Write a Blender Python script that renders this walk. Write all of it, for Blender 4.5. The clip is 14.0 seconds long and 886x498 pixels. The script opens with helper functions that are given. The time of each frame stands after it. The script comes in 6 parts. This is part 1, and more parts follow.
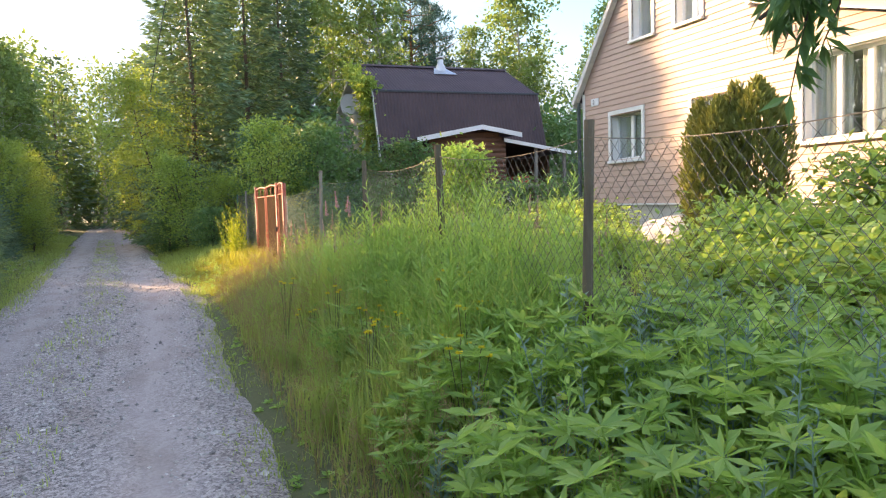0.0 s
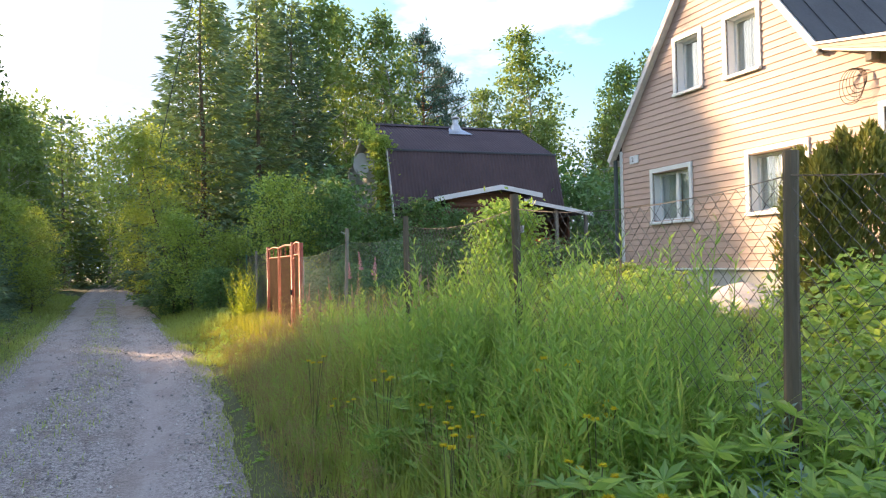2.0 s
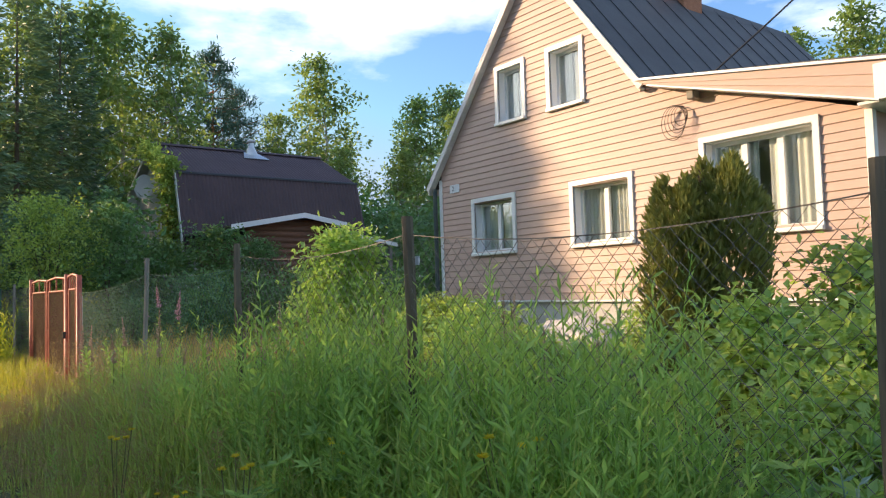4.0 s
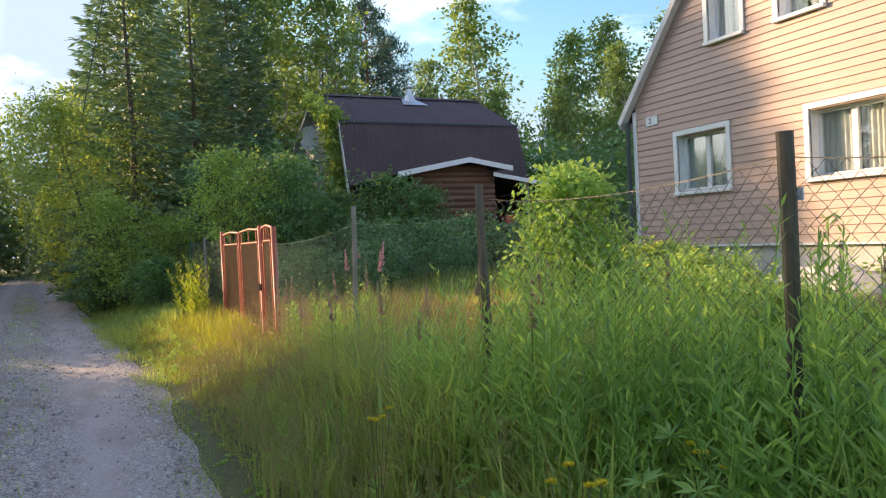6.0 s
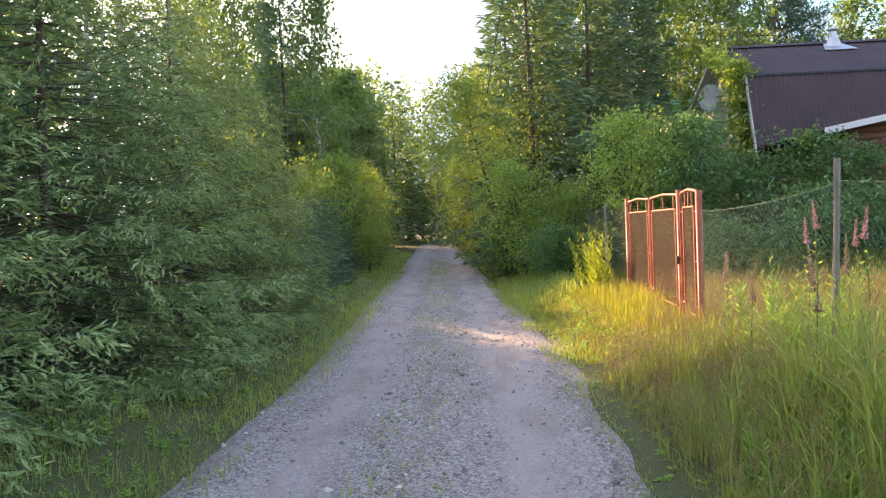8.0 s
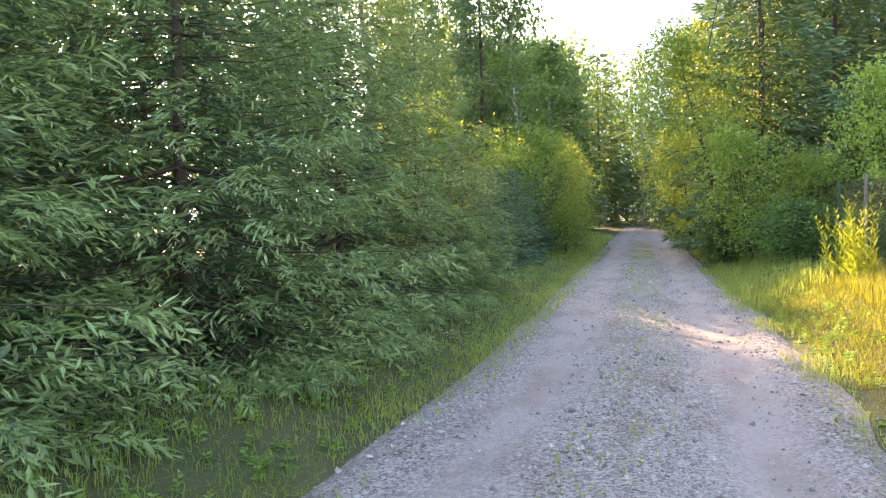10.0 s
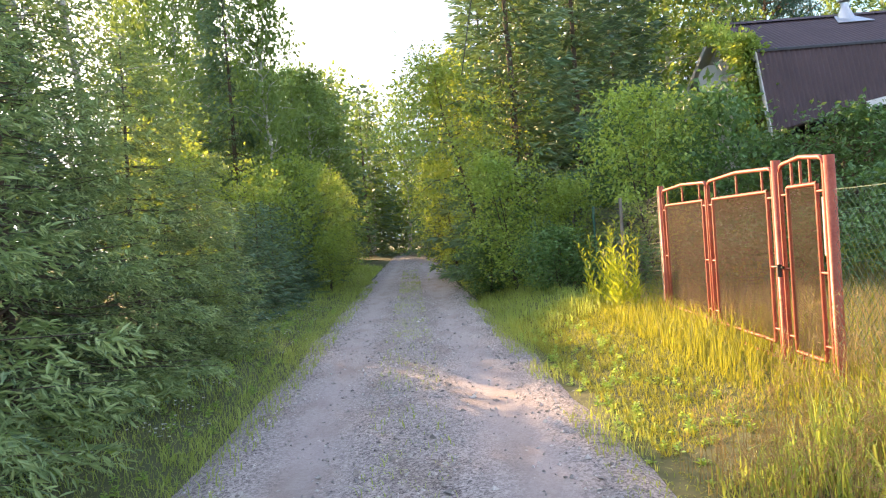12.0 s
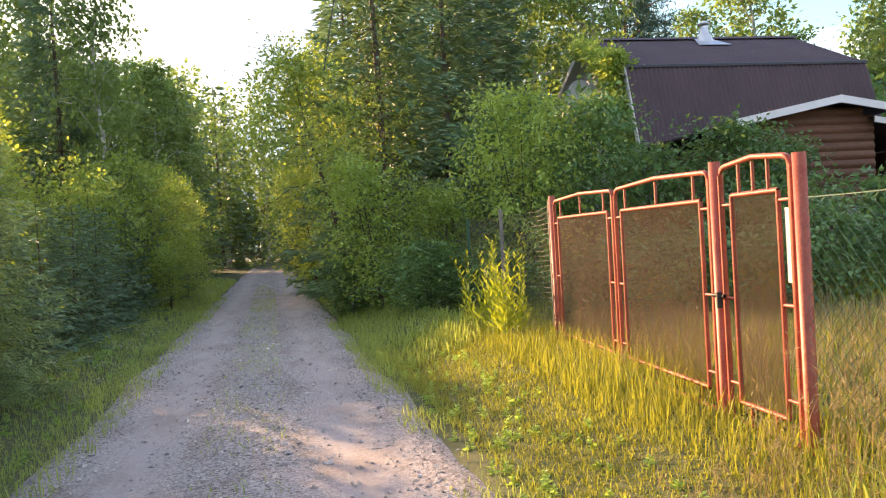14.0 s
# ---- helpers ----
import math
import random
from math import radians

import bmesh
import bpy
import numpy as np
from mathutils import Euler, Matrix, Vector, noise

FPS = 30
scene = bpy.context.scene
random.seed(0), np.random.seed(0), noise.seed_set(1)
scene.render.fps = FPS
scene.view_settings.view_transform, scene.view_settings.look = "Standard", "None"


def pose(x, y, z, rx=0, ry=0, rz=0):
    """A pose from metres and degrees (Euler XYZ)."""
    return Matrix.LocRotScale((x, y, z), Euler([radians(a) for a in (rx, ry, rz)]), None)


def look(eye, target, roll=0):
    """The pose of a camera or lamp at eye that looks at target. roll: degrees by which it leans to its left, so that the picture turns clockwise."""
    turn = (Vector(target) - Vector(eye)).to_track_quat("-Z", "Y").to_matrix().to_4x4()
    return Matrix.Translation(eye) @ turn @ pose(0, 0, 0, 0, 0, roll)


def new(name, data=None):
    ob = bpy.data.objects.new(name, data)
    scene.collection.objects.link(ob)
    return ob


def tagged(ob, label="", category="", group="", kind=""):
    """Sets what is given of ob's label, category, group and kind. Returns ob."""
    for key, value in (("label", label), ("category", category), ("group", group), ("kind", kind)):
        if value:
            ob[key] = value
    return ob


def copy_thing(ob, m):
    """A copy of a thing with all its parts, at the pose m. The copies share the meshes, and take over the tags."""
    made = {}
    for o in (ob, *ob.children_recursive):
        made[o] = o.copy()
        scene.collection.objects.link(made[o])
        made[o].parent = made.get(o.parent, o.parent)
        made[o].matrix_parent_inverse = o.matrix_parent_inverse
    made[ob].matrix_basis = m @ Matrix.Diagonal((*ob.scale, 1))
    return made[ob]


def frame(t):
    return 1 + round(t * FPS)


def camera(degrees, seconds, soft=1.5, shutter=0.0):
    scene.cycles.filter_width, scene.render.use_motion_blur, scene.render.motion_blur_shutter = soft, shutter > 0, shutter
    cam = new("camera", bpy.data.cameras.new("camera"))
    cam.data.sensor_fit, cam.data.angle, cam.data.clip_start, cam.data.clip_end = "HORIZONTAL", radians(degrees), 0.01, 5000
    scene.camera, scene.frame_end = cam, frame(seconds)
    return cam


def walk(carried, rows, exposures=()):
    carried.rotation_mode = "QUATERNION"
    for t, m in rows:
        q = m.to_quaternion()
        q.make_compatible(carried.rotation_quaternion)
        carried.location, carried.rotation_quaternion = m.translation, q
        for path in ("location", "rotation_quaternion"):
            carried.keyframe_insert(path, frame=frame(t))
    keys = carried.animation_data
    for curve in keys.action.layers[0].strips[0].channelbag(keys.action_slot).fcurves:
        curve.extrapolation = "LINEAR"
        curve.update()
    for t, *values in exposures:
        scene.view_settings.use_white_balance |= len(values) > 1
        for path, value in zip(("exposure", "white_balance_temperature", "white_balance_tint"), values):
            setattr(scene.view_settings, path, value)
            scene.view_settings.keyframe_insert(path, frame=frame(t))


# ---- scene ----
cam = camera(62.0, 14.0, 1.2)
SKY_STRENGTH, SUN_STRENGTH, CLOUD_SHIFT = 0.15, 2.0, (0.0, 0.0, 0.0)
# seconds, stops, kelvin, tint
EXPOSURES = [(0.0, 3.05, 7000, 15), (1.6, 2.8, 6700, 13), (2.0, 2.75, 6600, 12), (2.5, 2.2, 6200, 9), (5.0, 2.2, 6200, 9), (6.5, 2.6, 6700, 12), (8.0, 3.05, 7000, 17), (10.3, 3.5, 7000, 14), (14.0, 3.0, 7300, 17)]
PATH = [
    (0, (0.425, 1.005, 1.364), (1.125, 2.875, 1.235), -1.8),
    (0.5, (0.428, 1.262, 1.378), (0.996, 3.179, 1.325), -2.3),
    (1, (0.422, 1.565, 1.382), (1.008, 3.476, 1.339), -2.7),
    (1.5, (0.473, 1.88, 1.368), (0.976, 3.815, 1.323), -0.8),
    (2, (0.414, 2.171, 1.384), (1.11, 4.046, 1.423), -1.3),
    (2.5, (0.426, 2.409, 1.408), (1.544, 4.064, 1.511), -2.0),
    (2.7, (0.436, 2.541, 1.44), (1.67, 4.11, 1.568), -2.0),
    (4.8, (0.305, 3.61, 1.441), (1.369, 5.303, 1.497), -1.1),
    (5, (0.257, 3.721, 1.454), (1.19, 5.49, 1.466), -1.8),
    (5.5, (0.273, 3.997, 1.436), (1.15, 5.794, 1.442), -1.7),
    (6, (0.268, 4.334, 1.48), (1.127, 6.14, 1.454), -2.8),
    (6.5, (0.218, 4.609, 1.497), (1.149, 6.379, 1.475), -3.5),
    (6.8, (0.194, 4.747, 1.481), (1.036, 6.561, 1.488), -3.1),
    (7, (0.204, 4.895, 1.475), (0.891, 6.773, 1.504), -2.4),
    (7.5, (0.099, 5.155, 1.453), (0.343, 7.14, 1.452), -1.7),
    (8, (0.057, 5.477, 1.467), (-0.064, 7.473, 1.406), -2.3),
    (8.2, (0.064, 5.599, 1.409), (-0.184, 7.582, 1.337), -2.3),
    (10.3, (-0.081, 7.385, 1.303), (-0.735, 9.273, 1.212), -1.4),
    (10.5, (-0.053, 7.529, 1.342), (-0.558, 9.463, 1.278), -2.7),
    (11, (-0.058, 7.892, 1.403), (-0.273, 9.878, 1.317), -2.7),
    (11.5, (0.0, 8.249, 1.399), (-0.057, 10.246, 1.317), -2.6),
    (12, (-0.068, 8.618, 1.414), (-0.12, 10.617, 1.376), -4.2),
    (12.5, (-0.066, 8.972, 1.4), (-0.203, 10.967, 1.386), -3.8),
    (13, (-0.044, 9.327, 1.396), (-0.297, 11.311, 1.385), -3.6),
    (13.5, (-0.092, 9.674, 1.419), (-0.242, 11.668, 1.405), -4.8),
    (14, (-0.021, 10.078, 1.42), (0.299, 12.052, 1.393), -3.3),
]
walk(cam, [(t, look(eye, target, roll)) for t, eye, target, roll in PATH], EXPOSURES)

# ---- world and sun ----
SUN_DIR = Vector((-0.567, 0.771, 0.291)).normalized()
world = bpy.data.worlds.new("evening_sky")
scene.world = world
world.use_nodes = True
wn, wl = world.node_tree.nodes, world.node_tree.links
wn.clear()
w_out = wn.new("ShaderNodeOutputWorld")
w_bg = wn.new("ShaderNodeBackground")
w_sky = wn.new("ShaderNodeTexSky")
w_sky.sky_type = "NISHITA"
w_sky.sun_disc = False
w_sky.sun_elevation = radians(16.9)
w_sky.sun_rotation = radians(-36.3)
w_sky.air_density, w_sky.dust_density, w_sky.ozone_density = 1.0, 0.6, 2.0
w_co = wn.new("ShaderNodeTexCoord")
w_map = wn.new("ShaderNodeMapping")
w_map.inputs["Scale"].default_value = (2.2, 2.2, 6.0)
w_map.inputs["Location"].default_value = CLOUD_SHIFT
w_noise = wn.new("ShaderNodeTexNoise")
w_noise.inputs["Scale"].default_value = 1.3
w_noise.inputs["Detail"].default_value = 9.0
w_noise.inputs["Roughness"].default_value = 0.55
w_ramp = wn.new("ShaderNodeValToRGB")
w_ramp.color_ramp.elements[0].position = 0.49
w_ramp.color_ramp.elements[1].position = 0.63
w_mix = wn.new("ShaderNodeMix")
w_mix.data_type = "RGBA"
w_cloud = wn.new("ShaderNodeMix")
w_cloud.data_type = "RGBA"
w_cloud.inputs["A"].default_value = (0.85, 1.0, 1.3, 1)
w_cloud.inputs["B"].default_value = (3.3, 3.4, 3.5, 1)
w_n2 = wn.new("ShaderNodeTexNoise")
w_n2.inputs["Scale"].default_value = 3.0
w_n2.inputs["Detail"].default_value = 6.0
w_dot = wn.new("ShaderNodeVectorMath")
w_dot.operation = "DOT_PRODUCT"
w_dot.inputs[1].default_value = SUN_DIR
w_glow = wn.new("ShaderNodeMapRange")
w_glow.inputs["From Min"].default_value = 0.86
w_glow.inputs["From Max"].default_value = 1.0
w_add = wn.new("ShaderNodeMix")
w_add.data_type = "RGBA"
w_add.inputs["B"].default_value = (4.6, 4.5, 4.2, 1)
wl.new(w_co.outputs["Generated"], w_map.inputs["Vector"])
wl.new(w_map.outputs["Vector"], w_noise.inputs["Vector"])
wl.new(w_map.outputs["Vector"], w_n2.inputs["Vector"])
wl.new(w_noise.outputs["Fac"], w_ramp.inputs["Fac"])
wl.new(w_n2.outputs["Fac"], w_cloud.inputs["Factor"])
wl.new(w_ramp.outputs["Color"], w_mix.inputs["Factor"])
w_dim = wn.new("ShaderNodeMix")
w_dim.data_type, w_dim.blend_type = "RGBA", "MULTIPLY"
w_dim.inputs["Factor"].default_value = 1.0
w_dim.inputs["B"].default_value = (0.34, 0.38, 0.44, 1)
wl.new(w_sky.outputs["Color"], w_dim.inputs["A"])
w_cap = wn.new("ShaderNodeMix")
w_cap.data_type, w_cap.blend_type = "RGBA", "DARKEN"
w_cap.inputs["Factor"].default_value = 1.0
w_cap.inputs["B"].default_value = (0.95, 1.15, 1.45, 1)
wl.new(w_dim.outputs["Result"], w_cap.inputs["A"])
wl.new(w_cap.outputs["Result"], w_mix.inputs["A"])
wl.new(w_cloud.outputs["Result"], w_mix.inputs["B"])
wl.new(w_co.outputs["Generated"], w_dot.inputs[0])
wl.new(w_dot.outputs["Value"], w_glow.inputs["Value"])
wl.new(w_glow.outputs["Result"], w_add.inputs["Factor"])
wl.new(w_mix.outputs["Result"], w_add.inputs["A"])
wl.new(w_add.outputs["Result"], w_bg.inputs["Color"])
wl.new(w_bg.outputs["Background"], w_out.inputs["Surface"])
w_bg.inputs["Strength"].default_value = SKY_STRENGTH

sun_data = bpy.data.lights.new("sun", "SUN")
sun_data.energy, sun_data.angle, sun_data.color = SUN_STRENGTH, radians(0.6), (1.0, 0.68, 0.39)
sun_ob = new("sun", sun_data)
sun_ob.matrix_world = look((-20, 30, 20), Vector((-20, 30, 20)) - SUN_DIR)

# ---- materials ----
def material(name, a, b, rough=0.7, scale=6.0, fine=60.0, bump=0.15, metal=0.0, spread=0.5, stretch=(1, 1, 1), island=0.0):
    """A surface whose colour wanders between a and b at two scales, with fine relief."""
    m = bpy.data.materials.new(name)
    m.use_nodes = True
    n, l = m.node_tree.nodes, m.node_tree.links
    bsdf = n["Principled BSDF"]
    co, mp = n.new("ShaderNodeTexCoord"), n.new("ShaderNodeMapping")
    mp.inputs["Scale"].default_value = stretch
    big, small = n.new("ShaderNodeTexNoise"), n.new("ShaderNodeTexNoise")
    big.inputs["Scale"].default_value, big.inputs["Detail"].default_value = scale, 4
    small.inputs["Scale"].default_value, small.inputs["Detail"].default_value = fine, 3
    l.new(co.outputs["Object"], mp.inputs["Vector"])
    for t in (big, small):
        l.new(mp.outputs["Vector"], t.inputs["Vector"])
    avg = n.new("ShaderNodeMath")
    avg.operation = "MULTIPLY_ADD"
    avg.inputs[1].default_value = 0.45
    half = n.new("ShaderNodeMath")
    half.operation = "MULTIPLY"
    half.inputs[1].default_value = 0.55
    l.new(big.outputs["Fac"], half.inputs[0])
    l.new(small.outputs["Fac"], avg.inputs[0])
    l.new(half.outputs[0], avg.inputs[2])
    ran = n.new("ShaderNodeMapRange")
    ran.inputs["From Min"].default_value, ran.inputs["From Max"].default_value = 0.5 - 0.2 * spread / 0.5, 0.5 + 0.2 * spread / 0.5
    l.new(avg.outputs[0], ran.inputs["Value"])
    mix = n.new("ShaderNodeMix")
    mix.data_type = "RGBA"
    mix.inputs["A"].default_value, mix.inputs["B"].default_value = (*a, 1), (*b, 1)
    l.new(ran.outputs["Result"], mix.inputs["Factor"])
    colour = mix.outputs["Result"]
    if island:
        info, geo, plus = n.new("ShaderNodeObjectInfo"), n.new("ShaderNodeNewGeometry"), n.new("ShaderNodeMath")
        plus.operation = "ADD"
        l.new(info.outputs["Random"], plus.inputs[0])
        l.new(geo.outputs["Random Per Island"], plus.inputs[1])
        fr = n.new("ShaderNodeMath")
        fr.operation = "FRACT"
        l.new(plus.outputs[0], fr.inputs[0])
        vr = n.new("ShaderNodeMapRange")
        vr.inputs["To Min"].default_value, vr.inputs["To Max"].default_value = 1 - island, 1 + island
        l.new(fr.outputs[0], vr.inputs["Value"])
        hs = n.new("ShaderNodeHueSaturation")
        l.new(vr.outputs["Result"], hs.inputs["Value"])
        l.new(colour, hs.inputs["Color"])
        colour = hs.outputs["Color"]
    l.new(colour, bsdf.inputs["Base Color"])
    bsdf.inputs["Roughness"].default_value, bsdf.inputs["Metallic"].default_value = rough, metal
    if bump:
        bp = n.new("ShaderNodeBump")
        bp.inputs["Strength"].default_value, bp.inputs["Distance"].default_value = bump, 0.02
        l.new(avg.outputs[0], bp.inputs["Height"])
        l.new(bp.outputs["Normal"], bsdf.inputs["Normal"])
    return m


def leaf_material(name, a, b, glow, thin=0.45, rough=0.5, patch=0.8):
    """Leaves: each its own tone between a and b, drifting over metres, with light through the blade."""
    m = bpy.data.materials.new(name)
    m.use_nodes = True
    n, l = m.node_tree.nodes, m.node_tree.links
    bsdf, out = n["Principled BSDF"], n["Material Output"]
    geo, co, tx, info = n.new("ShaderNodeNewGeometry"), n.new("ShaderNodeTexCoord"), n.new("ShaderNodeTexNoise"), n.new("ShaderNodeObjectInfo")
    tx.inputs["Scale"].default_value = patch
    l.new(geo.outputs["Position"], tx.inputs["Vector"])
    s1, s2 = n.new("ShaderNodeMath"), n.new("ShaderNodeMath")
    s1.operation = s2.operation = "MULTIPLY_ADD"
    s1.inputs[1].default_value, s2.inputs[1].default_value = 0.75, 1.5
    s2.inputs[2].default_value = -0.62
    l.new(geo.outputs["Random Per Island"], s1.inputs[0])
    l.new(tx.outputs["Fac"], s2.inputs[0])
    l.new(s2.outputs[0], s1.inputs[2])
    mix = n.new("ShaderNodeMix")
    mix.data_type = "RGBA"
    mix.inputs["A"].default_value, mix.inputs["B"].default_value = (*a, 1), (*b, 1)
    l.new(s1.outputs[0], mix.inputs["Factor"])
    hs, vr = n.new("ShaderNodeHueSaturation"), n.new("ShaderNodeMapRange")
    vr.inputs["To Min"].default_value, vr.inputs["To Max"].default_value = 0.8, 1.2
    l.new(info.outputs["Random"], vr.inputs["Value"])
    l.new(vr.outputs["Result"], hs.inputs["Value"])
    l.new(mix.outputs["Result"], hs.inputs["Color"])
    l.new(hs.outputs["Color"], bsdf.inputs["Base Color"])
    bsdf.inputs["Roughness"].default_value = rough
    bsdf.inputs["Specular IOR Level"].default_value = 0.35
    tr, ms = n.new("ShaderNodeBsdfTranslucent"), n.new("ShaderNodeMixShader")
    tr.inputs["Color"].default_value = (*glow, 1)
    ms.inputs["Fac"].default_value = thin
    l.new(bsdf.outputs["BSDF"], ms.inputs[1])
    l.new(tr.outputs["BSDF"], ms.inputs[2])
    l.new(ms.outputs["Shader"], out.inputs["Surface"])
    return m


def glass_material(name):
    m = bpy.data.materials.new(name)
    m.use_nodes = True
    n, l = m.node_tree.nodes, m.node_tree.links
    n.remove(n["Principled BSDF"])
    gl, tr, ms, fr, pw = n.new("ShaderNodeBsdfGlossy"), n.new("ShaderNodeBsdfTransparent"), n.new("ShaderNodeMixShader"), n.new("ShaderNodeLayerWeight"), n.new("ShaderNodeMath")
    gl.inputs["Roughness"].default_value = 0.02
    tr.inputs["Color"].default_value = (0.86, 0.9, 0.9, 1)
    pw.operation = "MULTIPLY_ADD"
    pw.inputs[1].default_value, pw.inputs[2].default_value = 0.30, 0.04
    l.new(fr.outputs["Facing"], pw.inputs[0])
    l.new(pw.outputs[0], ms.inputs["Fac"])
    l.new(tr.outputs["BSDF"], ms.inputs[1])
    l.new(gl.outputs["BSDF"], ms.inputs[2])
    l.new(ms.outputs["Shader"], n["Material Output"].inputs["Surface"])
    return m


def gravel_material(name):
    """Packed gravel: small stones of differing grey, lighter worn tracks drawn out along the lane."""
    m = bpy.data.materials.new(name)
    m.use_nodes = True
    n, l = m.node_tree.nodes, m.node_tree.links
    bsdf = n["Principled BSDF"]
    co, mp = n.new("ShaderNodeTexCoord"), n.new("ShaderNodeMapping")
    mp.inputs["Scale"].default_value = (1.0, 0.10, 1.0)
    cell, cell2, big, mid = n.new("ShaderNodeTexVoronoi"), n.new("ShaderNodeTexVoronoi"), n.new("ShaderNodeTexNoise"), n.new("ShaderNodeTexNoise")
    cell.inputs["Scale"].default_value, cell2.inputs["Scale"].default_value = 55, 130
    big.inputs["Scale"].default_value, big.inputs["Detail"].default_value = 1.6, 5
    mid.inputs["Scale"].default_value, mid.inputs["Detail"].default_value = 3.0, 7
    l.new(co.outputs["Object"], mp.inputs["Vector"])
    l.new(mp.outputs["Vector"], big.inputs["Vector"])
    mp2 = n.new("ShaderNodeMapping")
    mp2.inputs["Scale"].default_value = (1.0, 0.35, 1.0)
    l.new(co.outputs["Object"], mp2.inputs["Vector"])
    l.new(mp2.outputs["Vector"], mid.inputs["Vector"])
    for t in (cell, cell2):
        l.new(co.outputs["Object"], t.inputs["Vector"])
    sp = n.new("ShaderNodeMix")
    sp.data_type = "RGBA"
    sp.inputs["Factor"].default_value = 0.45
    l.new(cell.outputs["Color"], sp.inputs["A"])
    l.new(cell2.outputs["Color"], sp.inputs["B"])
    bw = n.new("ShaderNodeRGBToBW")
    l.new(sp.outputs["Result"], bw.inputs["Color"])
    ramp = n.new("ShaderNodeValToRGB")
    e = ramp.color_ramp.elements
    e[0].position, e[0].color = 0.2, (0.085, 0.073, 0.070, 1)
    e[1].position, e[1].color = 0.8, (0.56, 0.505, 0.485, 1)
    l.new(bw.outputs["Val"], ramp.inputs["Fac"])
    track = n.new("ShaderNodeMix")
    track.data_type = "RGBA"
    track.inputs["B"].default_value = (0.42, 0.37, 0.36, 1)
    across, away, near_track, tr = n.new("ShaderNodeAttribute"), n.new("ShaderNodeMath"), n.new("ShaderNodeMath"), n.new("ShaderNodeMapRange")
    across.attribute_name = "across"
    away.operation, near_track.operation = "ABSOLUTE", "MULTIPLY_ADD"
    l.new(across.outputs["Fac"], away.inputs[0])
    sub = n.new("ShaderNodeMath")
    sub.operation = "SUBTRACT"
    sub.inputs[1].default_value = 0.74
    l.new(away.outputs[0], sub.inputs[0])
    ab = n.new("ShaderNodeMath")
    ab.operation = "ABSOLUTE"
    l.new(sub.outputs[0], ab.inputs[0])
    near_track.inputs[1].default_value = 0.75
    l.new(big.outputs["Fac"], near_track.inputs[0])
    l.new(ab.outputs[0], near_track.inputs[2])
    tr.inputs["From Min"].default_value, tr.inputs["From Max"].default_value, tr.inputs["To Min"].default_value, tr.inputs["To Max"].default_value = 0.40, 0.78, 0.8, 0.05
    l.new(near_track.outputs[0], tr.inputs["Value"])
    l.new(tr.outputs["Result"], track.inputs["Factor"])
    l.new(ramp.outputs["Color"], track.inputs["A"])
    stain, sr = n.new("ShaderNodeMix"), n.new("ShaderNodeMapRange")
    stain.data_type, stain.blend_type = "RGBA", "MULTIPLY"
    stain.inputs["B"].default_value = (0.80, 0.76, 0.72, 1)
    sr.inputs["From Min"].default_value, sr.inputs["From Max"].default_value = 0.48, 0.68
    l.new(mid.outputs["Fac"], sr.inputs["Value"])
    l.new(sr.outputs["Result"], stain.inputs["Factor"])
    l.new(track.outputs["Result"], stain.inputs["A"])
    l.new(stain.outputs["Result"], bsdf.inputs["Base Color"])
    bsdf.inputs["Roughness"].default_value = 0.95
    bp = n.new("ShaderNodeBump")
    bp.inputs["Strength"].default_value, bp.inputs["Distance"].default_value = 0.7, 0.012
    l.new(bw.outputs["Val"], bp.inputs["Height"])
    l.new(bp.outputs["Normal"], bsdf.inputs["Normal"])
    return m


M_GROUND = material("meadow_soil", (0.055, 0.075, 0.025), (0.12, 0.12, 0.05), 0.95, 0.8, 30, 0.5)
M_ROAD = gravel_material("gravel_road")
M_STONE = material("gravel_stone", (0.24, 0.225, 0.215), (0.58, 0.555, 0.53), 0.9, 20, 90, 0.2, island=0.5)
M_SIDING = material("peach_siding", (0.43, 0.295, 0.245), (0.50, 0.355, 0.30), 0.55, 1.5, 40, 0.05, stretch=(1, 0.15, 1), island=0.05)
M_WHITE = material("white_plastic_trim", (0.72, 0.73, 0.74), (0.82, 0.82, 0.81), 0.4, 3, 30, 0.03)
M_FASCIA = material("weathered_white_board", (0.55, 0.53, 0.52), (0.76, 0.74, 0.72), 0.6, 4, 30, 0.15, stretch=(1, 1, 3))
M_PLINTH = material("grey_plinth", (0.42, 0.41, 0.40), (0.62, 0.60, 0.57), 0.9, 3, 40, 0.4)
M_ROOF = material("dark_sheet_roof", (0.035, 0.037, 0.042), (0.075, 0.078, 0.085), 0.6, 2, 30, 0.15)
M_ROOF2 = material("brown_corrugated_roof", (0.048, 0.028, 0.032), (0.085, 0.052, 0.056), 0.65, 1.2, 30, 0.15)
M_LOG = material("brown_log_cladding", (0.10, 0.045, 0.025), (0.20, 0.095, 0.055), 0.65, 3, 40, 0.3, stretch=(0.2, 1, 1), island=0.12)
M_GREYWOOD = material("grey_weathered_wood", (0.17, 0.155, 0.135), (0.34, 0.31, 0.27), 0.9, 4, 50, 0.5, stretch=(1, 1, 0.12))
M_DARKWOOD = material("dark_old_post_wood", (0.075, 0.065, 0.045), (0.17, 0.145, 0.105), 0.9, 5, 60, 0.6, stretch=(1, 1, 0.12))
M_PALEWALL = material("pale_grey_board_wall", (0.52, 0.52, 0.51), (0.70, 0.69, 0.66), 0.8, 2, 30, 0.2, stretch=(1, 1, 0.2))
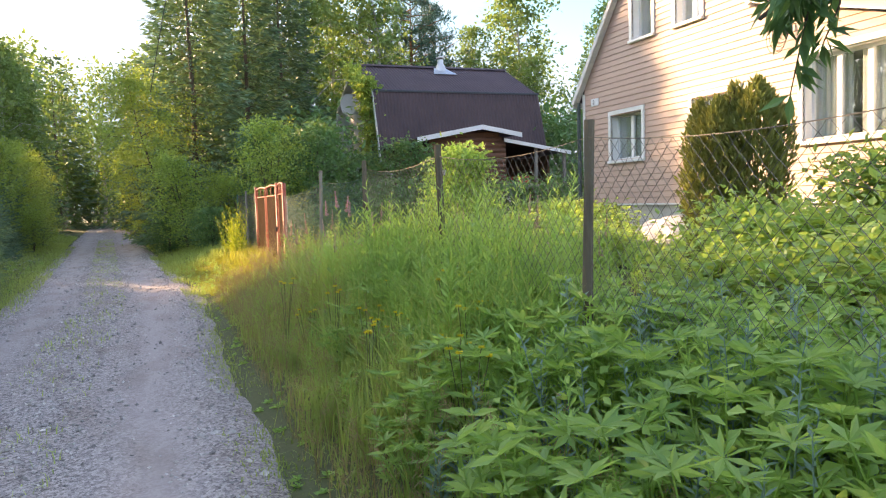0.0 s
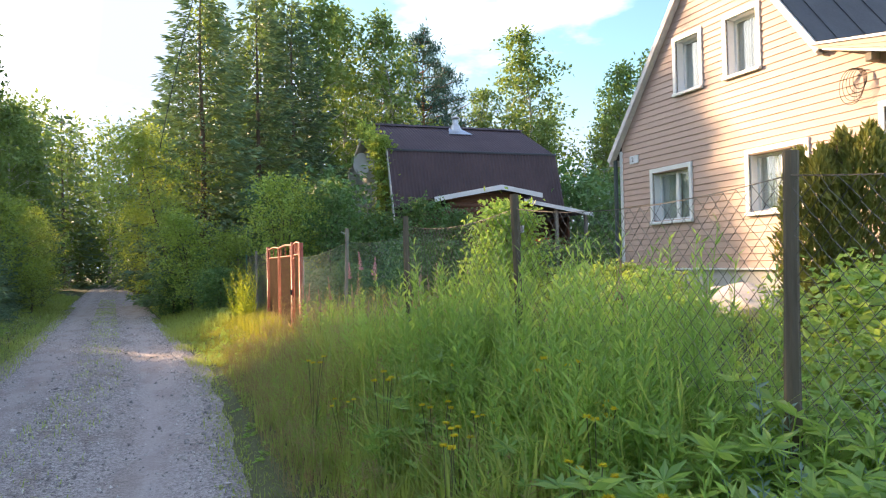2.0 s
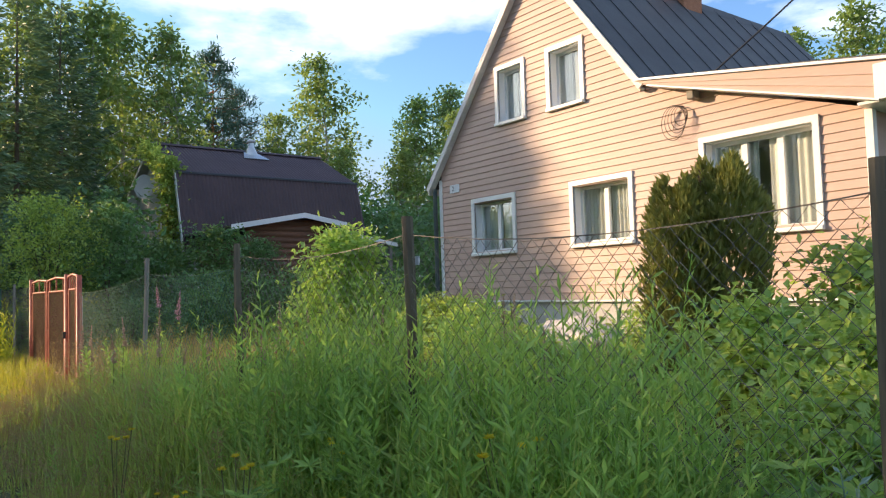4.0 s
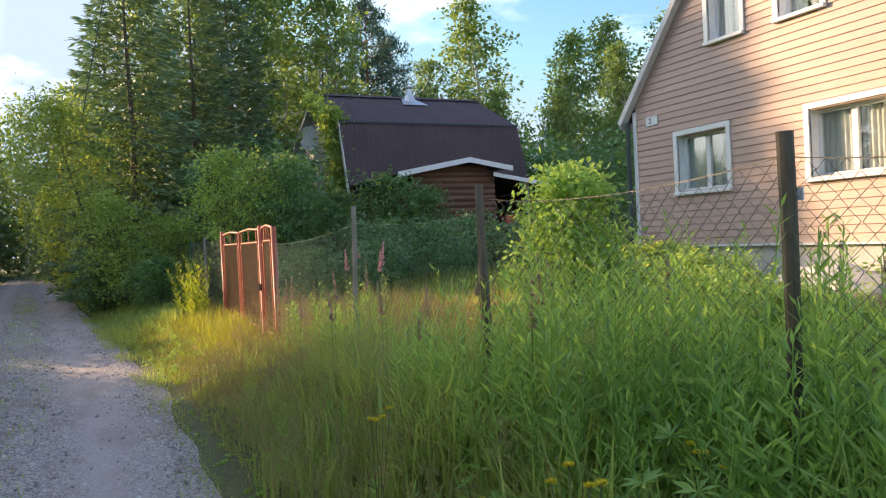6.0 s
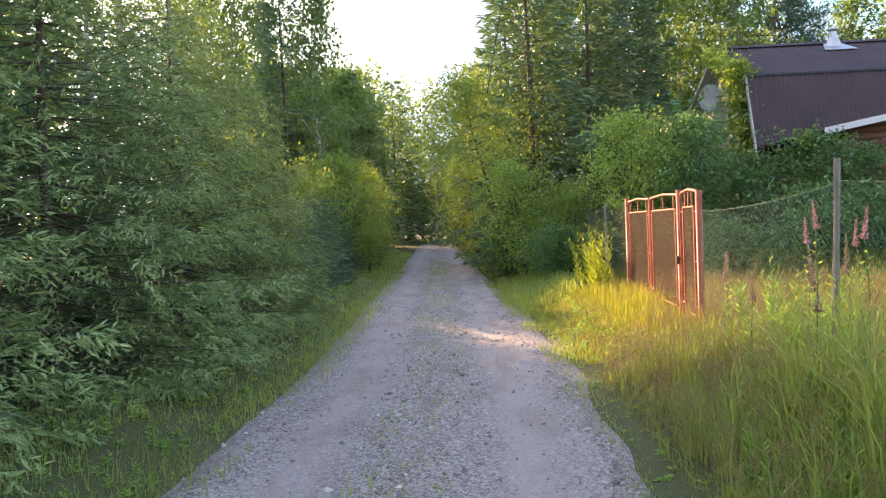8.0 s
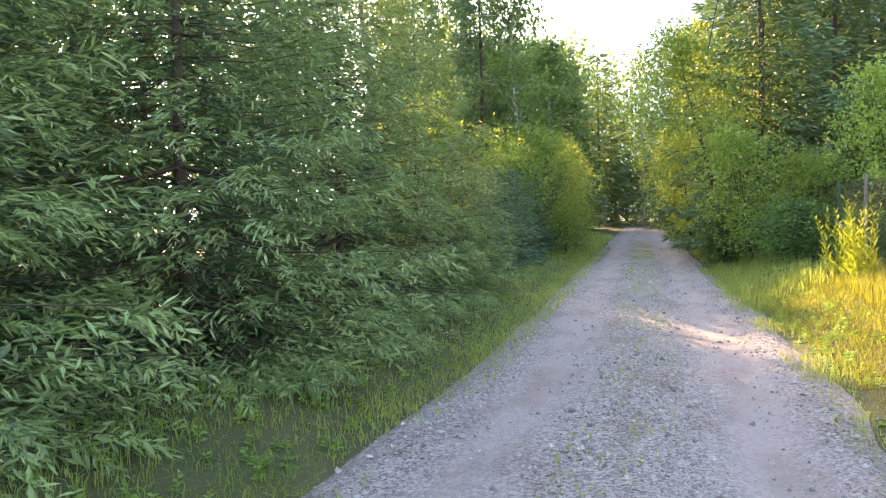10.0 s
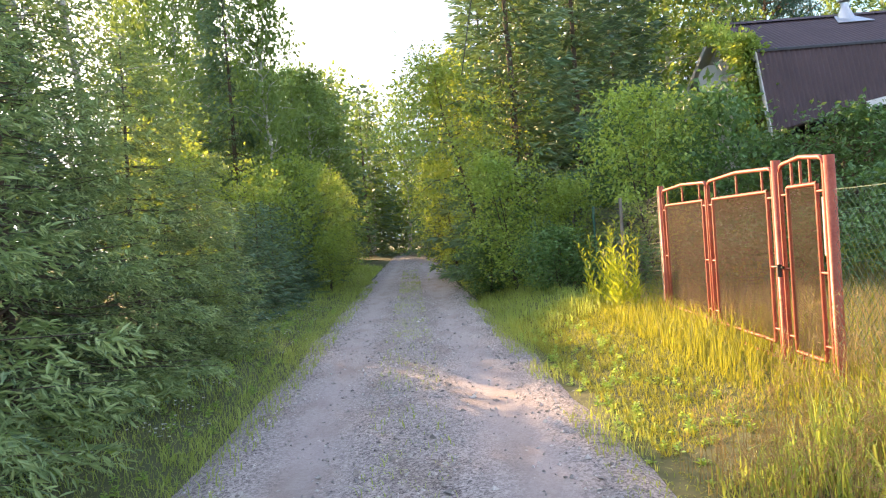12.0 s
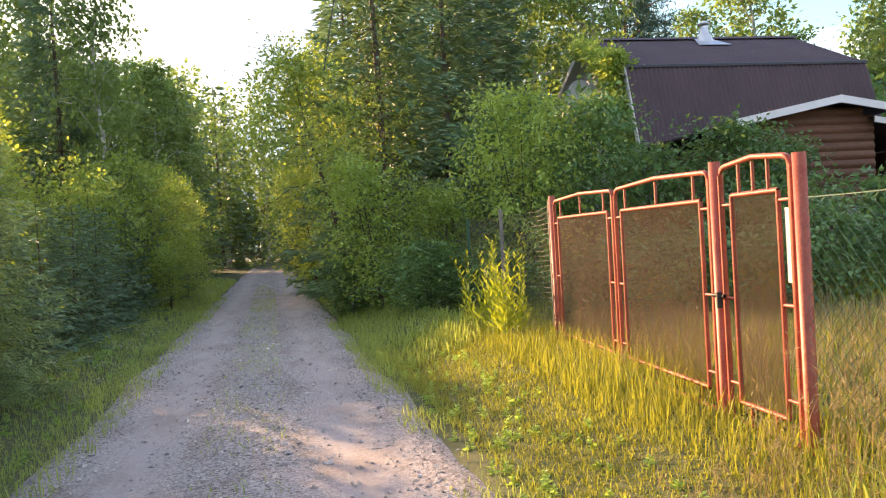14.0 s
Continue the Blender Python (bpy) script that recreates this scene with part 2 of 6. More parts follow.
M_BRICK = material("red_brick", (0.32, 0.13, 0.07), (0.48, 0.22, 0.12), 0.85, 8, 50, 0.4, island=0.2)
M_MORTAR = material("lime_mortar", (0.40, 0.38, 0.35), (0.52, 0.50, 0.46), 0.95, 8, 60, 0.3)
M_REDPAINT = material("worn_red_oxide_paint", (0.30, 0.055, 0.03), (0.46, 0.12, 0.07), 0.5, 7, 70, 0.2, spread=0.4)
M_GATENET = material("rusty_brown_mesh", (0.13, 0.07, 0.04), (0.21, 0.12, 0.07), 0.6, 5, 60, 0.1)
M_WIRE = material("grey_galvanised_wire", (0.12, 0.11, 0.10), (0.22, 0.20, 0.18), 0.55, 6, 50, 0.05, metal=0.4)
M_GREENWIRE = material("green_coated_wire", (0.035, 0.12, 0.085), (0.07, 0.19, 0.14), 0.5, 6, 50, 0.05)
M_ZINC = material("zinc_sheet", (0.45, 0.47, 0.49), (0.64, 0.66, 0.68), 0.35, 4, 40, 0.05, metal=0.7)
M_DISH = material("grey_dish_paint", (0.50, 0.50, 0.50), (0.62, 0.62, 0.61), 0.5, 5, 40, 0.05)
M_BLACK = material("black_cable_rubber", (0.015, 0.015, 0.016), (0.035, 0.035, 0.036), 0.6, 8, 60, 0.0)
M_DARKPIPE = material("dark_green_pipe_paint", (0.03, 0.05, 0.05), (0.06, 0.08, 0.08), 0.45, 8, 60, 0.05)
M_CURTAIN = material("grey_lace_curtain", (0.60, 0.58, 0.55), (0.74, 0.72, 0.68), 0.9, 4, 80, 0.1)
M_ROOM = material("dim_room_paint", (0.30, 0.27, 0.23), (0.40, 0.36, 0.31), 0.9, 2, 30, 0.05)
M_GLASS = glass_material("window_glass")
M_PLATE = material("white_enamel_plate", (0.66, 0.69, 0.74), (0.74, 0.76, 0.80), 0.35, 6, 60, 0.0)
M_INK = material("dark_plate_paint", (0.03, 0.04, 0.06), (0.05, 0.06, 0.08), 0.5, 6, 60, 0.0)
M_FILM = material("crumpled_white_sheeting", (0.40, 0.36, 0.34), (0.58, 0.53, 0.50), 0.5, 6, 40, 0.4)
M_BARK = material("spruce_bark", (0.07, 0.055, 0.042), (0.16, 0.125, 0.095), 0.95, 7, 60, 0.8, stretch=(1, 1, 0.3))
M_BIRCHBARK = material("birch_bark", (0.16, 0.15, 0.14), (0.70, 0.68, 0.64), 0.8, 3, 18, 0.3, spread=0.35, stretch=(0.5, 0.5, 2.5))
M_PINEBARK = material("pine_bark", (0.14, 0.075, 0.04), (0.30, 0.16, 0.085), 0.95, 5, 40, 0.8, stretch=(1, 1, 0.3))
M_SPRUCE = leaf_material("spruce_needles", (0.076, 0.138, 0.071), (0.213, 0.312, 0.143), (0.307, 0.462, 0.136), 0.14, 0.55, 1.1)
M_SPRUCETIP = leaf_material("spruce_young_tips", (0.201, 0.294, 0.131), (0.371, 0.491, 0.210), (0.431, 0.568, 0.147), 0.18, 0.5, 1.1)
M_SPRUCEFAR = leaf_material("tall_spruce_needles", (0.074, 0.141, 0.103), (0.191, 0.304, 0.190), (0.324, 0.480, 0.179), 0.14, 0.55, 0.8)
M_PINE = leaf_material("pine_needles", (0.043, 0.103, 0.087), (0.089, 0.178, 0.132), (0.124, 0.228, 0.104), 0.12, 0.55, 0.5)
M_BIRCH = leaf_material("birch_leaves", (0.074, 0.137, 0.052), (0.227, 0.334, 0.125), (0.367, 0.494, 0.092), 0.34, 0.45, 0.5)
M_WILLOW = leaf_material("willow_leaves", (0.086, 0.169, 0.048), (0.304, 0.428, 0.116), (0.631, 0.736, 0.101), 0.34, 0.45, 0.9)
M_DEEP = leaf_material("deep_green_leaves", (0.050, 0.113, 0.046), (0.153, 0.293, 0.104), (0.280, 0.438, 0.092), 0.26, 0.45, 0.9)
M_SHRUB = leaf_material("currant_leaves", (0.114, 0.235, 0.070), (0.366, 0.516, 0.140), (0.605, 0.750, 0.129), 0.40, 0.42, 1.0)
M_THUJA = leaf_material("thuja_scales", (0.144, 0.189, 0.057), (0.287, 0.290, 0.088), (0.429, 0.432, 0.091), 0.3, 0.5, 2.0)
M_GRASS = leaf_material("meadow_grass", (0.110, 0.198, 0.060), (0.395, 0.486, 0.159), (0.584, 0.674, 0.133), 0.48, 0.45, 0.7)
M_DRYGRASS = leaf_material("dry_seed_grass", (0.30, 0.235, 0.125), (0.48, 0.375, 0.21), (0.506, 0.374, 0.143), 0.4, 0.6, 0.8)
M_YELLOWGRASS = leaf_material("yellowing_grass", (0.130, 0.190, 0.040), (0.300, 0.320, 0.070), (0.540, 0.540, 0.060), 0.42, 0.5, 0.9)
M_LUPINE = leaf_material("lupine_leaves", (0.10, 0.215, 0.070), (0.35, 0.50, 0.135), (0.45, 0.65, 0.12), 0.44, 0.42, 1.2)
M_SILVER = leaf_material("mugwort_leaves", (0.173, 0.278, 0.235), (0.328, 0.452, 0.400), (0.300, 0.467, 0.275), 0.35, 0.55, 1.5)
M_WEED = leaf_material("willowherb_leaves", (0.107, 0.218, 0.070), (0.325, 0.506, 0.147), (0.534, 0.738, 0.133), 0.46, 0.42, 0.9)
M_YELLOWWEED = leaf_material("goldenrod_leaves", (0.150, 0.240, 0.030), (0.300, 0.370, 0.050), (0.540, 0.600, 0.050), 0.45, 0.45, 1.5)
M_STEM = material("green_stem", (0.09, 0.12, 0.035), (0.18, 0.17, 0.07), 0.7, 10, 60, 0.0)
M_PINK = leaf_material("pink_flower_spike", (0.46, 0.25, 0.31), (0.62, 0.42, 0.48), (0.50, 0.30, 0.36), 0.35, 0.6, 3)
M_SEED = leaf_material("faded_seed_spike", (0.40, 0.29, 0.22), (0.58, 0.45, 0.36), (0.52, 0.38, 0.28), 0.35, 0.7, 3)
M_YELLOW = leaf_material("yellow_petals", (0.800, 0.572, 0.022), (0.800, 0.726, 0.044), (0.800, 0.660, 0.055), 0.3, 0.5, 3)
M_CLOVER = leaf_material("white_petals", (0.715, 0.715, 0.638), (0.800, 0.800, 0.800), (0.770, 0.770, 0.660), 0.3, 0.5, 3)

# ---- mesh helpers ----
rng = np.random.default_rng(7)


def link_mesh(name, verts, faces, mat, parent=None, label="", smooth=False):
    """One mesh object from arrays: verts (n, 3), faces a list of (m, k) index arrays."""
    me = bpy.data.meshes.new(name)
    verts = np.asarray(verts, dtype=np.float32).reshape(-1, 3)
    faces = [np.asarray(f, dtype=np.int32) for f in faces if len(f)]
    total = np.concatenate([np.full(len(f), f.shape[1], np.int32) for f in faces])
    loops = np.concatenate([f.ravel() for f in faces])
    me.vertices.add(len(verts))
    me.vertices.foreach_set("co", verts.ravel())
    me.loops.add(len(loops))
    me.loops.foreach_set("vertex_index", loops)
    me.polygons.add(len(total))
    me.polygons.foreach_set("loop_start", np.concatenate([[0], np.cumsum(total)[:-1]]).astype(np.int32))
    me.polygons.foreach_set("loop_total", total)
    me.polygons.foreach_set("use_smooth", np.full(len(total), smooth))
    me.update(calc_edges=True)
    me.materials.append(mat)
    ob = new(name, me)
    if parent:
        ob.parent = parent
    return tagged(ob, label)


def part(name, bm, mat, parent=None, label="", bevel=0.0, smooth=False):
    """Links a bmesh as one mesh object under a thing or a part."""
    if bevel:
        bmesh.ops.bevel(bm, geom=list(bm.edges), offset=bevel, segments=1, affect="EDGES", clamp_overlap=True)
    bmesh.ops.recalc_face_normals(bm, faces=bm.faces)
    me = bpy.data.meshes.new(name)
    bm.to_mesh(me)
    bm.free()
    if smooth:
        me.polygons.foreach_set("use_smooth", np.full(len(me.polygons), True))
    me.materials.append(mat)
    ob = new(name, me)
    if parent:
        ob.parent = parent
    return tagged(ob, label)


def boxes(*limits):
    """A bmesh of boxes, each (x0, x1, y0, y1, z0, z1)."""
    bm = bmesh.new()
    for x0, x1, y0, y1, z0, z1 in limits:
        v = [bm.verts.new((x, y, z)) for x in (x0, x1) for y in (y0, y1) for z in (z0, z1)]
        for f in ((0, 1, 3, 2), (4, 6, 7, 5), (0, 4, 5, 1), (2, 3, 7, 6), (0, 2, 6, 4), (1, 5, 7, 3)):
            bm.faces.new([v[i] for i in f])
    return bm


def prism(outline, axis, a, b, bm=None):
    """A bmesh: the outline (pairs of the two other axes, in order) drawn out along an axis from a to b."""
    bm = bm or bmesh.new()

    def place(p, d):
        return {"x": (d, p[0], p[1]), "y": (p[0], d, p[1]), "z": (p[0], p[1], d)}[axis]

    lo, hi = [bm.verts.new(place(p, a)) for p in outline], [bm.verts.new(place(p, b)) for p in outline]
    n = len(outline)
    bm.faces.new(lo)
    bm.faces.new(hi[::-1])
    for i in range(n):
        bm.faces.new((lo[i], hi[i], hi[(i + 1) % n], lo[(i + 1) % n]))
    return bm


def tubes(lines, sides=3):
    """Arrays of tubes along polylines; each line is (points (n, 3), radius or (n,) radii)."""
    vs, fs, base = [], [], 0
    ang = np.arange(sides) * 2 * np.pi / sides
    for pts, rad in lines:
        pts = np.asarray(pts, float)
        n = len(pts)
        rad = np.broadcast_to(np.asarray(rad, float), (n,))
        t = np.gradient(pts, axis=0)
        t /= np.linalg.norm(t, axis=1, keepdims=True) + 1e-9
        up = np.where(np.abs(t[:, 2:3]) > 0.9, np.array([[1.0, 0, 0]]), np.array([[0, 0, 1.0]]))
        s = np.cross(t, up)
        s /= np.linalg.norm(s, axis=1, keepdims=True) + 1e-9
        u = np.cross(s, t)
        ring = pts[:, None] + rad[:, None, None] * (np.cos(ang)[None, :, None] * s[:, None] + np.sin(ang)[None, :, None] * u[:, None])
        vs.append(ring.reshape(-1, 3))
        i, j = np.meshgrid(np.arange(n - 1), np.arange(sides), indexing="ij")
        k = (j + 1) % sides
        fs.append(base + np.stack([i * sides + j, i * sides + k, (i + 1) * sides + k, (i + 1) * sides + j], -1).reshape(-1, 4))
        base += n * sides
    return np.concatenate(vs), [np.concatenate(fs)]


def unit(v):
    return v / (np.linalg.norm(v, axis=-1, keepdims=True) + 1e-9)


def leaves(p, d, length, width, fold=0.15):
    """Leaf blades: from p along d, each a folded diamond of its own."""
    n = len(p)
    length, width = np.broadcast_to(length, (n,))[:, None], np.broadcast_to(width, (n,))[:, None]
    d = unit(d)
    s = unit(np.cross(d, rng.normal(0, 0.55, (n, 3)) + np.array([0, 0, 1.0])))
    nn = np.cross(s, d)
    mid = p + d * length * 0.45 - nn * width * fold
    v = np.stack([p, mid + s * width / 2 + nn * width * fold * 2, p + d * length, mid - s * width / 2 + nn * width * fold * 2], 1)
    return v.reshape(-1, 3), [np.arange(4 * n).reshape(n, 4)]


def blades(p, height, width, lean, lie=None):
    """Grass blades: tapered, bent; each of a quad and a tip."""
    n = len(p)
    a = rng.uniform(0, 2 * np.pi, n)
    out = np.stack([np.cos(a), np.sin(a), np.zeros(n)], 1)
    if lie is not None:
        out = unit(out + np.array(lie))
    side = np.stack([-out[:, 1], out[:, 0], np.zeros(n)], 1)
    h, w, k = height[:, None], np.broadcast_to(width, (n,))[:, None], lean[:, None]
    up = np.array([0, 0, 1.0])
    m = p + up * h * 0.55 + out * h * k * 0.25
    t = p + up * h * (1 - 0.35 * k) + out * h * k
    v = np.stack([p - side * w / 2, p + side * w / 2, m + side * w * 0.4, m - side * w * 0.4, t], 1).reshape(-1, 3)
    b = np.arange(n)[:, None] * 5
    return v, [b + np.array([[0, 1, 2, 3]]), b + np.array([[3, 2, 4]])]


def merge(*sets):
    vs, by, base = [], {}, 0
    for v, fs in sets:
        vs.append(v)
        for f in fs:
            by.setdefault(f.shape[1], []).append(f + base)
        base += len(v)
    return np.concatenate(vs), [np.concatenate(f) for f in by.values()]


def thing(name, label, category, group="", at=(0, 0, 0)):
    ob = tagged(new(name), label, category, group)
    ob.location = at
    return ob


def step(a, b, v):
    t = np.clip((v - a) / (b - a), 0, 1)
    return t * t * (3 - 2 * t)


def road_x(y):
    return -0.48 - 0.068 * np.maximum(0, y - 13)


ROAD_HALF = 1.47


def ground_z(x, y):
    """Height of the ground: a flat lane, a verge that rises to the fence, a garden higher still."""
    off = x - road_x(y)
    z = 0.30 * step(1.5, 2.7, off) + 0.45 * step(3.2, 8.0, off) + 0.12 * step(1.6, 2.4, -off)
    z = z - 0.06 * (1 - step(1.25, 1.6, np.abs(off)))
    return z + 0.03 * np.sin(x * 1.7 + y * 0.6) * step(1.5, 2.5, np.abs(off))

# ---- ground and road ----
def grid_mesh(name, xs, ys, zf, mat, label):
    gx, gy = np.meshgrid(xs, ys, indexing="xy")
    v = np.stack([gx, gy, zf(gx, gy)], -1).reshape(-1, 3)
    nx = len(xs)
    i, j = np.meshgrid(np.arange(len(xs) - 1), np.arange(len(ys) - 1))
    a = (j * nx + i).ravel()
    ob = link_mesh(name, v, [np.stack([a, a + 1, a + nx + 1, a + nx], 1)], mat, smooth=True)
    return tagged(ob, label, kind="structure")


far_x = np.concatenate([-np.geomspace(1500, 14, 14), np.arange(-12, 16.01, 0.35), np.geomspace(18, 1500, 14)])
far_y = np.concatenate([-np.geomspace(1500, 9, 12), np.arange(-8, 50.01, 0.4), np.geomspace(54, 1500, 14)])
grid_mesh("ground", far_x, far_y, ground_z, M_GROUND, "weedy meadow soil on both sides of the lane")


def road_mesh():
    offs = np.linspace(-ROAD_HALF, ROAD_HALF, 31)
    ys = np.concatenate([np.arange(-12, 60, 0.15), np.arange(60, 82, 1.0)])
    v = []
    for y in ys:
        wob = 0.10 * noise.noise((0.0, y * 0.5, 1.0))
        for o in offs:
            rut = -0.030 * (math.exp(-((abs(o) - 0.72) / 0.28) ** 2)) + 0.012 * noise.noise((o * 2.5, y * 1.2, 4.0)) + 0.010 * noise.noise((o * 9, y * 9, 2.0))
            edge = -0.075 * step(1.22, 1.47, abs(o))
            v.append((road_x(y) + o * (1 + 0.06 * noise.noise((o, y * 0.8, 9.0))) + wob, y, 0.02 + rut + edge))
    n = len(offs)
    i, j = np.meshgrid(np.arange(n - 1), np.arange(len(ys) - 1))
    a = (j * n + i).ravel()
    ob = link_mesh("road", v, [np.stack([a, a + 1, a + n + 1, a + n], 1)], M_ROAD, smooth=True)
    ob.data.attributes.new("across", "FLOAT", "POINT").data.foreach_set("value", np.tile(offs, len(ys)).astype(np.float32))
    return tagged(ob, "grey gravel lane with two worn wheel tracks", kind="structure")


road_mesh()


def pebbles(n):
    """Loose stones on the lane: small uneven octahedra, thicker between the tracks and at the edges."""
    y = rng.uniform(0.5, 26, n) ** 1.0
    o = np.where(rng.random(n) < 0.55, rng.normal(0, 0.30, n), np.sign(rng.normal(size=n)) * rng.normal(1.12, 0.14, n))
    o = np.where(rng.random(n) < 0.22, rng.uniform(-1.3, 1.3, n), o)
    r = rng.uniform(0.005, 0.015, n) + 0.013 * (rng.random(n) < 0.05)
    c = np.stack([road_x(y) + o, y, 0.016 - 0.028 * np.exp(-((np.abs(o) - 0.72) / 0.28) ** 2) - 0.06 * step(1.22, 1.47, np.abs(o)) + r * 0.3], 1)
    base = np.array([(1, 0, 0), (0, 1, 0), (-1, 0, 0), (0, -1, 0), (0, 0, 0.75), (0, 0, -0.6)], float)
    v = c[:, None] + r[:, None, None] * base[None] * rng.uniform(0.6, 1.3, (n, 6, 1)) + rng.normal(0, 0.2, (n, 6, 3)) * r[:, None, None]
    f = np.array([(0, 1, 4), (1, 2, 4), (2, 3, 4), (3, 0, 4), (1, 0, 5), (2, 1, 5), (3, 2, 5), (0, 3, 5)])
    ob = link_mesh("gravel", v, [(np.arange(n)[:, None, None] * 6 + f[None]).reshape(-1, 3)], M_STONE)
    tagged(ob, "loose grey gravel strewn over the lane", "gravel", kind="stuff")


pebbles(17000)

# ---- the peach house ----
HX = 8.2
WINDOWS = [("lower", 11.77, 12.71, 2.0, 2.84, 1), ("lower", 9.49, 10.48, 2.0, 2.84, 1), ("lower", 7.04, 8.34, 1.98, 3.08, 2),
           ("upper", 11.46, 12.02, 4.05, 4.90, 0), ("upper", 10.26, 10.86, 4.04, 4.89, 0)]
APEX_Y, APEX_Z, LEFT_Y, BASE_Z = 11.11, 6.46, 13.62, 1.22


def left_limit(z):
    return LEFT_Y if z < 3.47 else max(APEX_Y, APEX_Y + (APEX_Z - z) / 1.19)


def right_limit(z):
    if z < 3.12:
        return 6.50
    if z < 4.05:
        return 6.50 + (z - 3.12) / (4.05 - 3.12) * 2.75
    return min(APEX_Y, APEX_Y - (APEX_Z - z) / 1.30)


def wall_runs(z0, z1):
    """Stretches of the gable wall between two heights, clear of the windows: (y0 low, y1 low, y0 high, y1 high)."""
    cuts = sorted((a, b) for _, a, b, c, d, _ in WINDOWS if c < (z0 + z1) / 2 < d)
    lo, hi = (right_limit(z0), left_limit(z0)), (right_limit(z1), left_limit(z1))
    edges = [None] + [e for c in cuts for e in c] + [None]
    for k in range(0, len(edges), 2):
        a, b = edges[k], edges[k + 1]
        yield (lo[0] if a is None else a, lo[1] if b is None else b, hi[0] if a is None else a, hi[1] if b is None else b)


house = thing("house", "peach-coloured two-storey house clad in plastic siding", "house")
bm = bmesh.new()
z = BASE_Z
while z < APEX_Z - 0.1:
    for a, b, c, d in wall_runs(z, z + 0.1):
        q = [(a, z), (b, z), (d, z + 0.1), (c, z + 0.1)]
        prism(q, "x", HX + 0.02, HX + 0.17, bm)
    z += 0.1
front_wall = part("front_wall", bm, M_ROOM, house, "gable wall behind the siding")
z = BASE_Z
while z < APEX_Z - 0.1:
    for a, b, c, d in wall_runs(z, z + 0.1):
        if b - a < 0.03:
            continue
        out, top = 0.016, 0.003
        v = [(HX - out, a, z + 0.006), (HX - out, b, z + 0.006), (HX - top, d, z + 0.1), (HX - top, c, z + 0.1),
             (HX + 0.018, a, z), (HX + 0.018, b, z), (HX + 0.018, d, z + 0.1), (HX + 0.018, c, z + 0.1),
             (HX - out + 0.006, a, z), (HX - out + 0.006, b, z)]
        f4 = np.array([(0, 3, 2, 1), (8, 0, 1, 9), (8, 9, 5, 4), (3, 7, 6, 2)])
        f5 = np.array([(0, 8, 4, 7, 3), (1, 2, 6, 5, 9)])
        link_mesh("siding_plank", v, [f4, f5], M_SIDING, front_wall)
    z += 0.1

# side walls, plinth, floor, trims
part("side_wall", boxes((HX + 0.17, 15.5, 13.44, 13.62, 1.22, 3.5)), M_SIDING, house, "plain peach siding on the side wall")
part("side_wall", boxes((HX + 0.17, 15.5, 6.50, 6.66, 1.22, 3.15)), M_SIDING, house, "plain peach siding on the side wall")
part("rear_wall", prism([(6.5, 1.2), (13.62, 1.2), (13.62, 3.5), (11.11, 6.4), (9.3, 4.0), (6.5, 3.1)], "x", 15.35, 15.5), M_SIDING, house)
part("upper_floor", boxes((HX + 0.18, 15.3, 6.7, 13.4, 3.42, 3.55)), M_ROOM, house)
part("lower_floor", boxes((HX + 0.18, 15.3, 6.7, 13.4, 1.1, 1.24)), M_ROOM, house)
part("partition", boxes((10.9, 11.0, 6.7, 13.4, 1.24, 3.42)), M_ROOM, house)
part("plinth", boxes((HX + 0.03, 15.5, 6.53, 13.6, 0.3, 1.2)), M_PLINTH, house, "grey rendered plinth")
part("drip_strip", boxes((HX - 0.03, HX + 0.02, 6.48, 13.64, 1.195, 1.222)), M_WHITE, house, "white strip under the siding")
part("corner_trim", boxes((HX - 0.022, HX + 0.06, 13.60, 13.68, 1.22, 3.35)), M_WHITE, house, "white corner strip", 0.004)
part("corner_trim", boxes((HX - 0.022, HX + 0.06, 6.44, 6.52, 1.22, 3.1)), M_WHITE, house, "white corner strip", 0.004)


def roof_slab(y0, z0, y1, z1, x0, x1, thick, mat, name, label=""):
    n = Vector((0, z1 - z0, -(y1 - y0))).normalized()
    if n.z < 0:
        n = -n
    o = [(y0, z0), (y1, z1), (y1 + n.y * thick, z1 + n.z * thick), (y0 + n.y * thick, z0 + n.z * thick)]
    return part(name, prism(o, "x", x0, x1), mat, house, label)


RX0, RX1 = HX - 0.10, 15.7
roof_l = roof_slab(13.88, 3.21, 11.11, 6.52, RX0, RX1, 0.05, M_ROOF, "roof", "dark grey sheet roof")
roof_r = roof_slab(9.14, 3.97, 11.11, 6.52, RX0, RX1, 0.05, M_ROOF, "roof", "dark grey sheet roof")
for k in range(12):
    x = HX + 0.3 + k * 0.62
    s = (6.63 - 3.94) / (11.22 - 9.15)
    o = [(9.13, 4.03), (11.08, 6.555), (11.08, 6.585), (9.13, 4.058)]
    part("seam", prism(o, "x", x, x + 0.03), M_ROOF, roof_r)
part("ridge_cap", prism([(10.97, 6.43), (11.11, 6.63), (11.25, 6.43), (11.11, 6.60)], "x", RX0, RX1), M_ROOF, roof_r)


def rake(y0, z0, y1, z1, name):
    n = Vector((0, z1 - z0, -(y1 - y0))).normalized()
    n = n if n.z > 0 else -n
    o = [(y0 - n.y * 0.06, z0 - n.z * 0.06), (y1 - n.y * 0.06, z1 - n.z * 0.06), (y1 + n.y * 0.03, z1 + n.z * 0.03), (y0 + n.y * 0.03, z0 + n.z * 0.03)]
    part(name, prism(o, "x", RX0 - 0.035, RX0 - 0.005), M_FASCIA, house, "weathered white barge board")


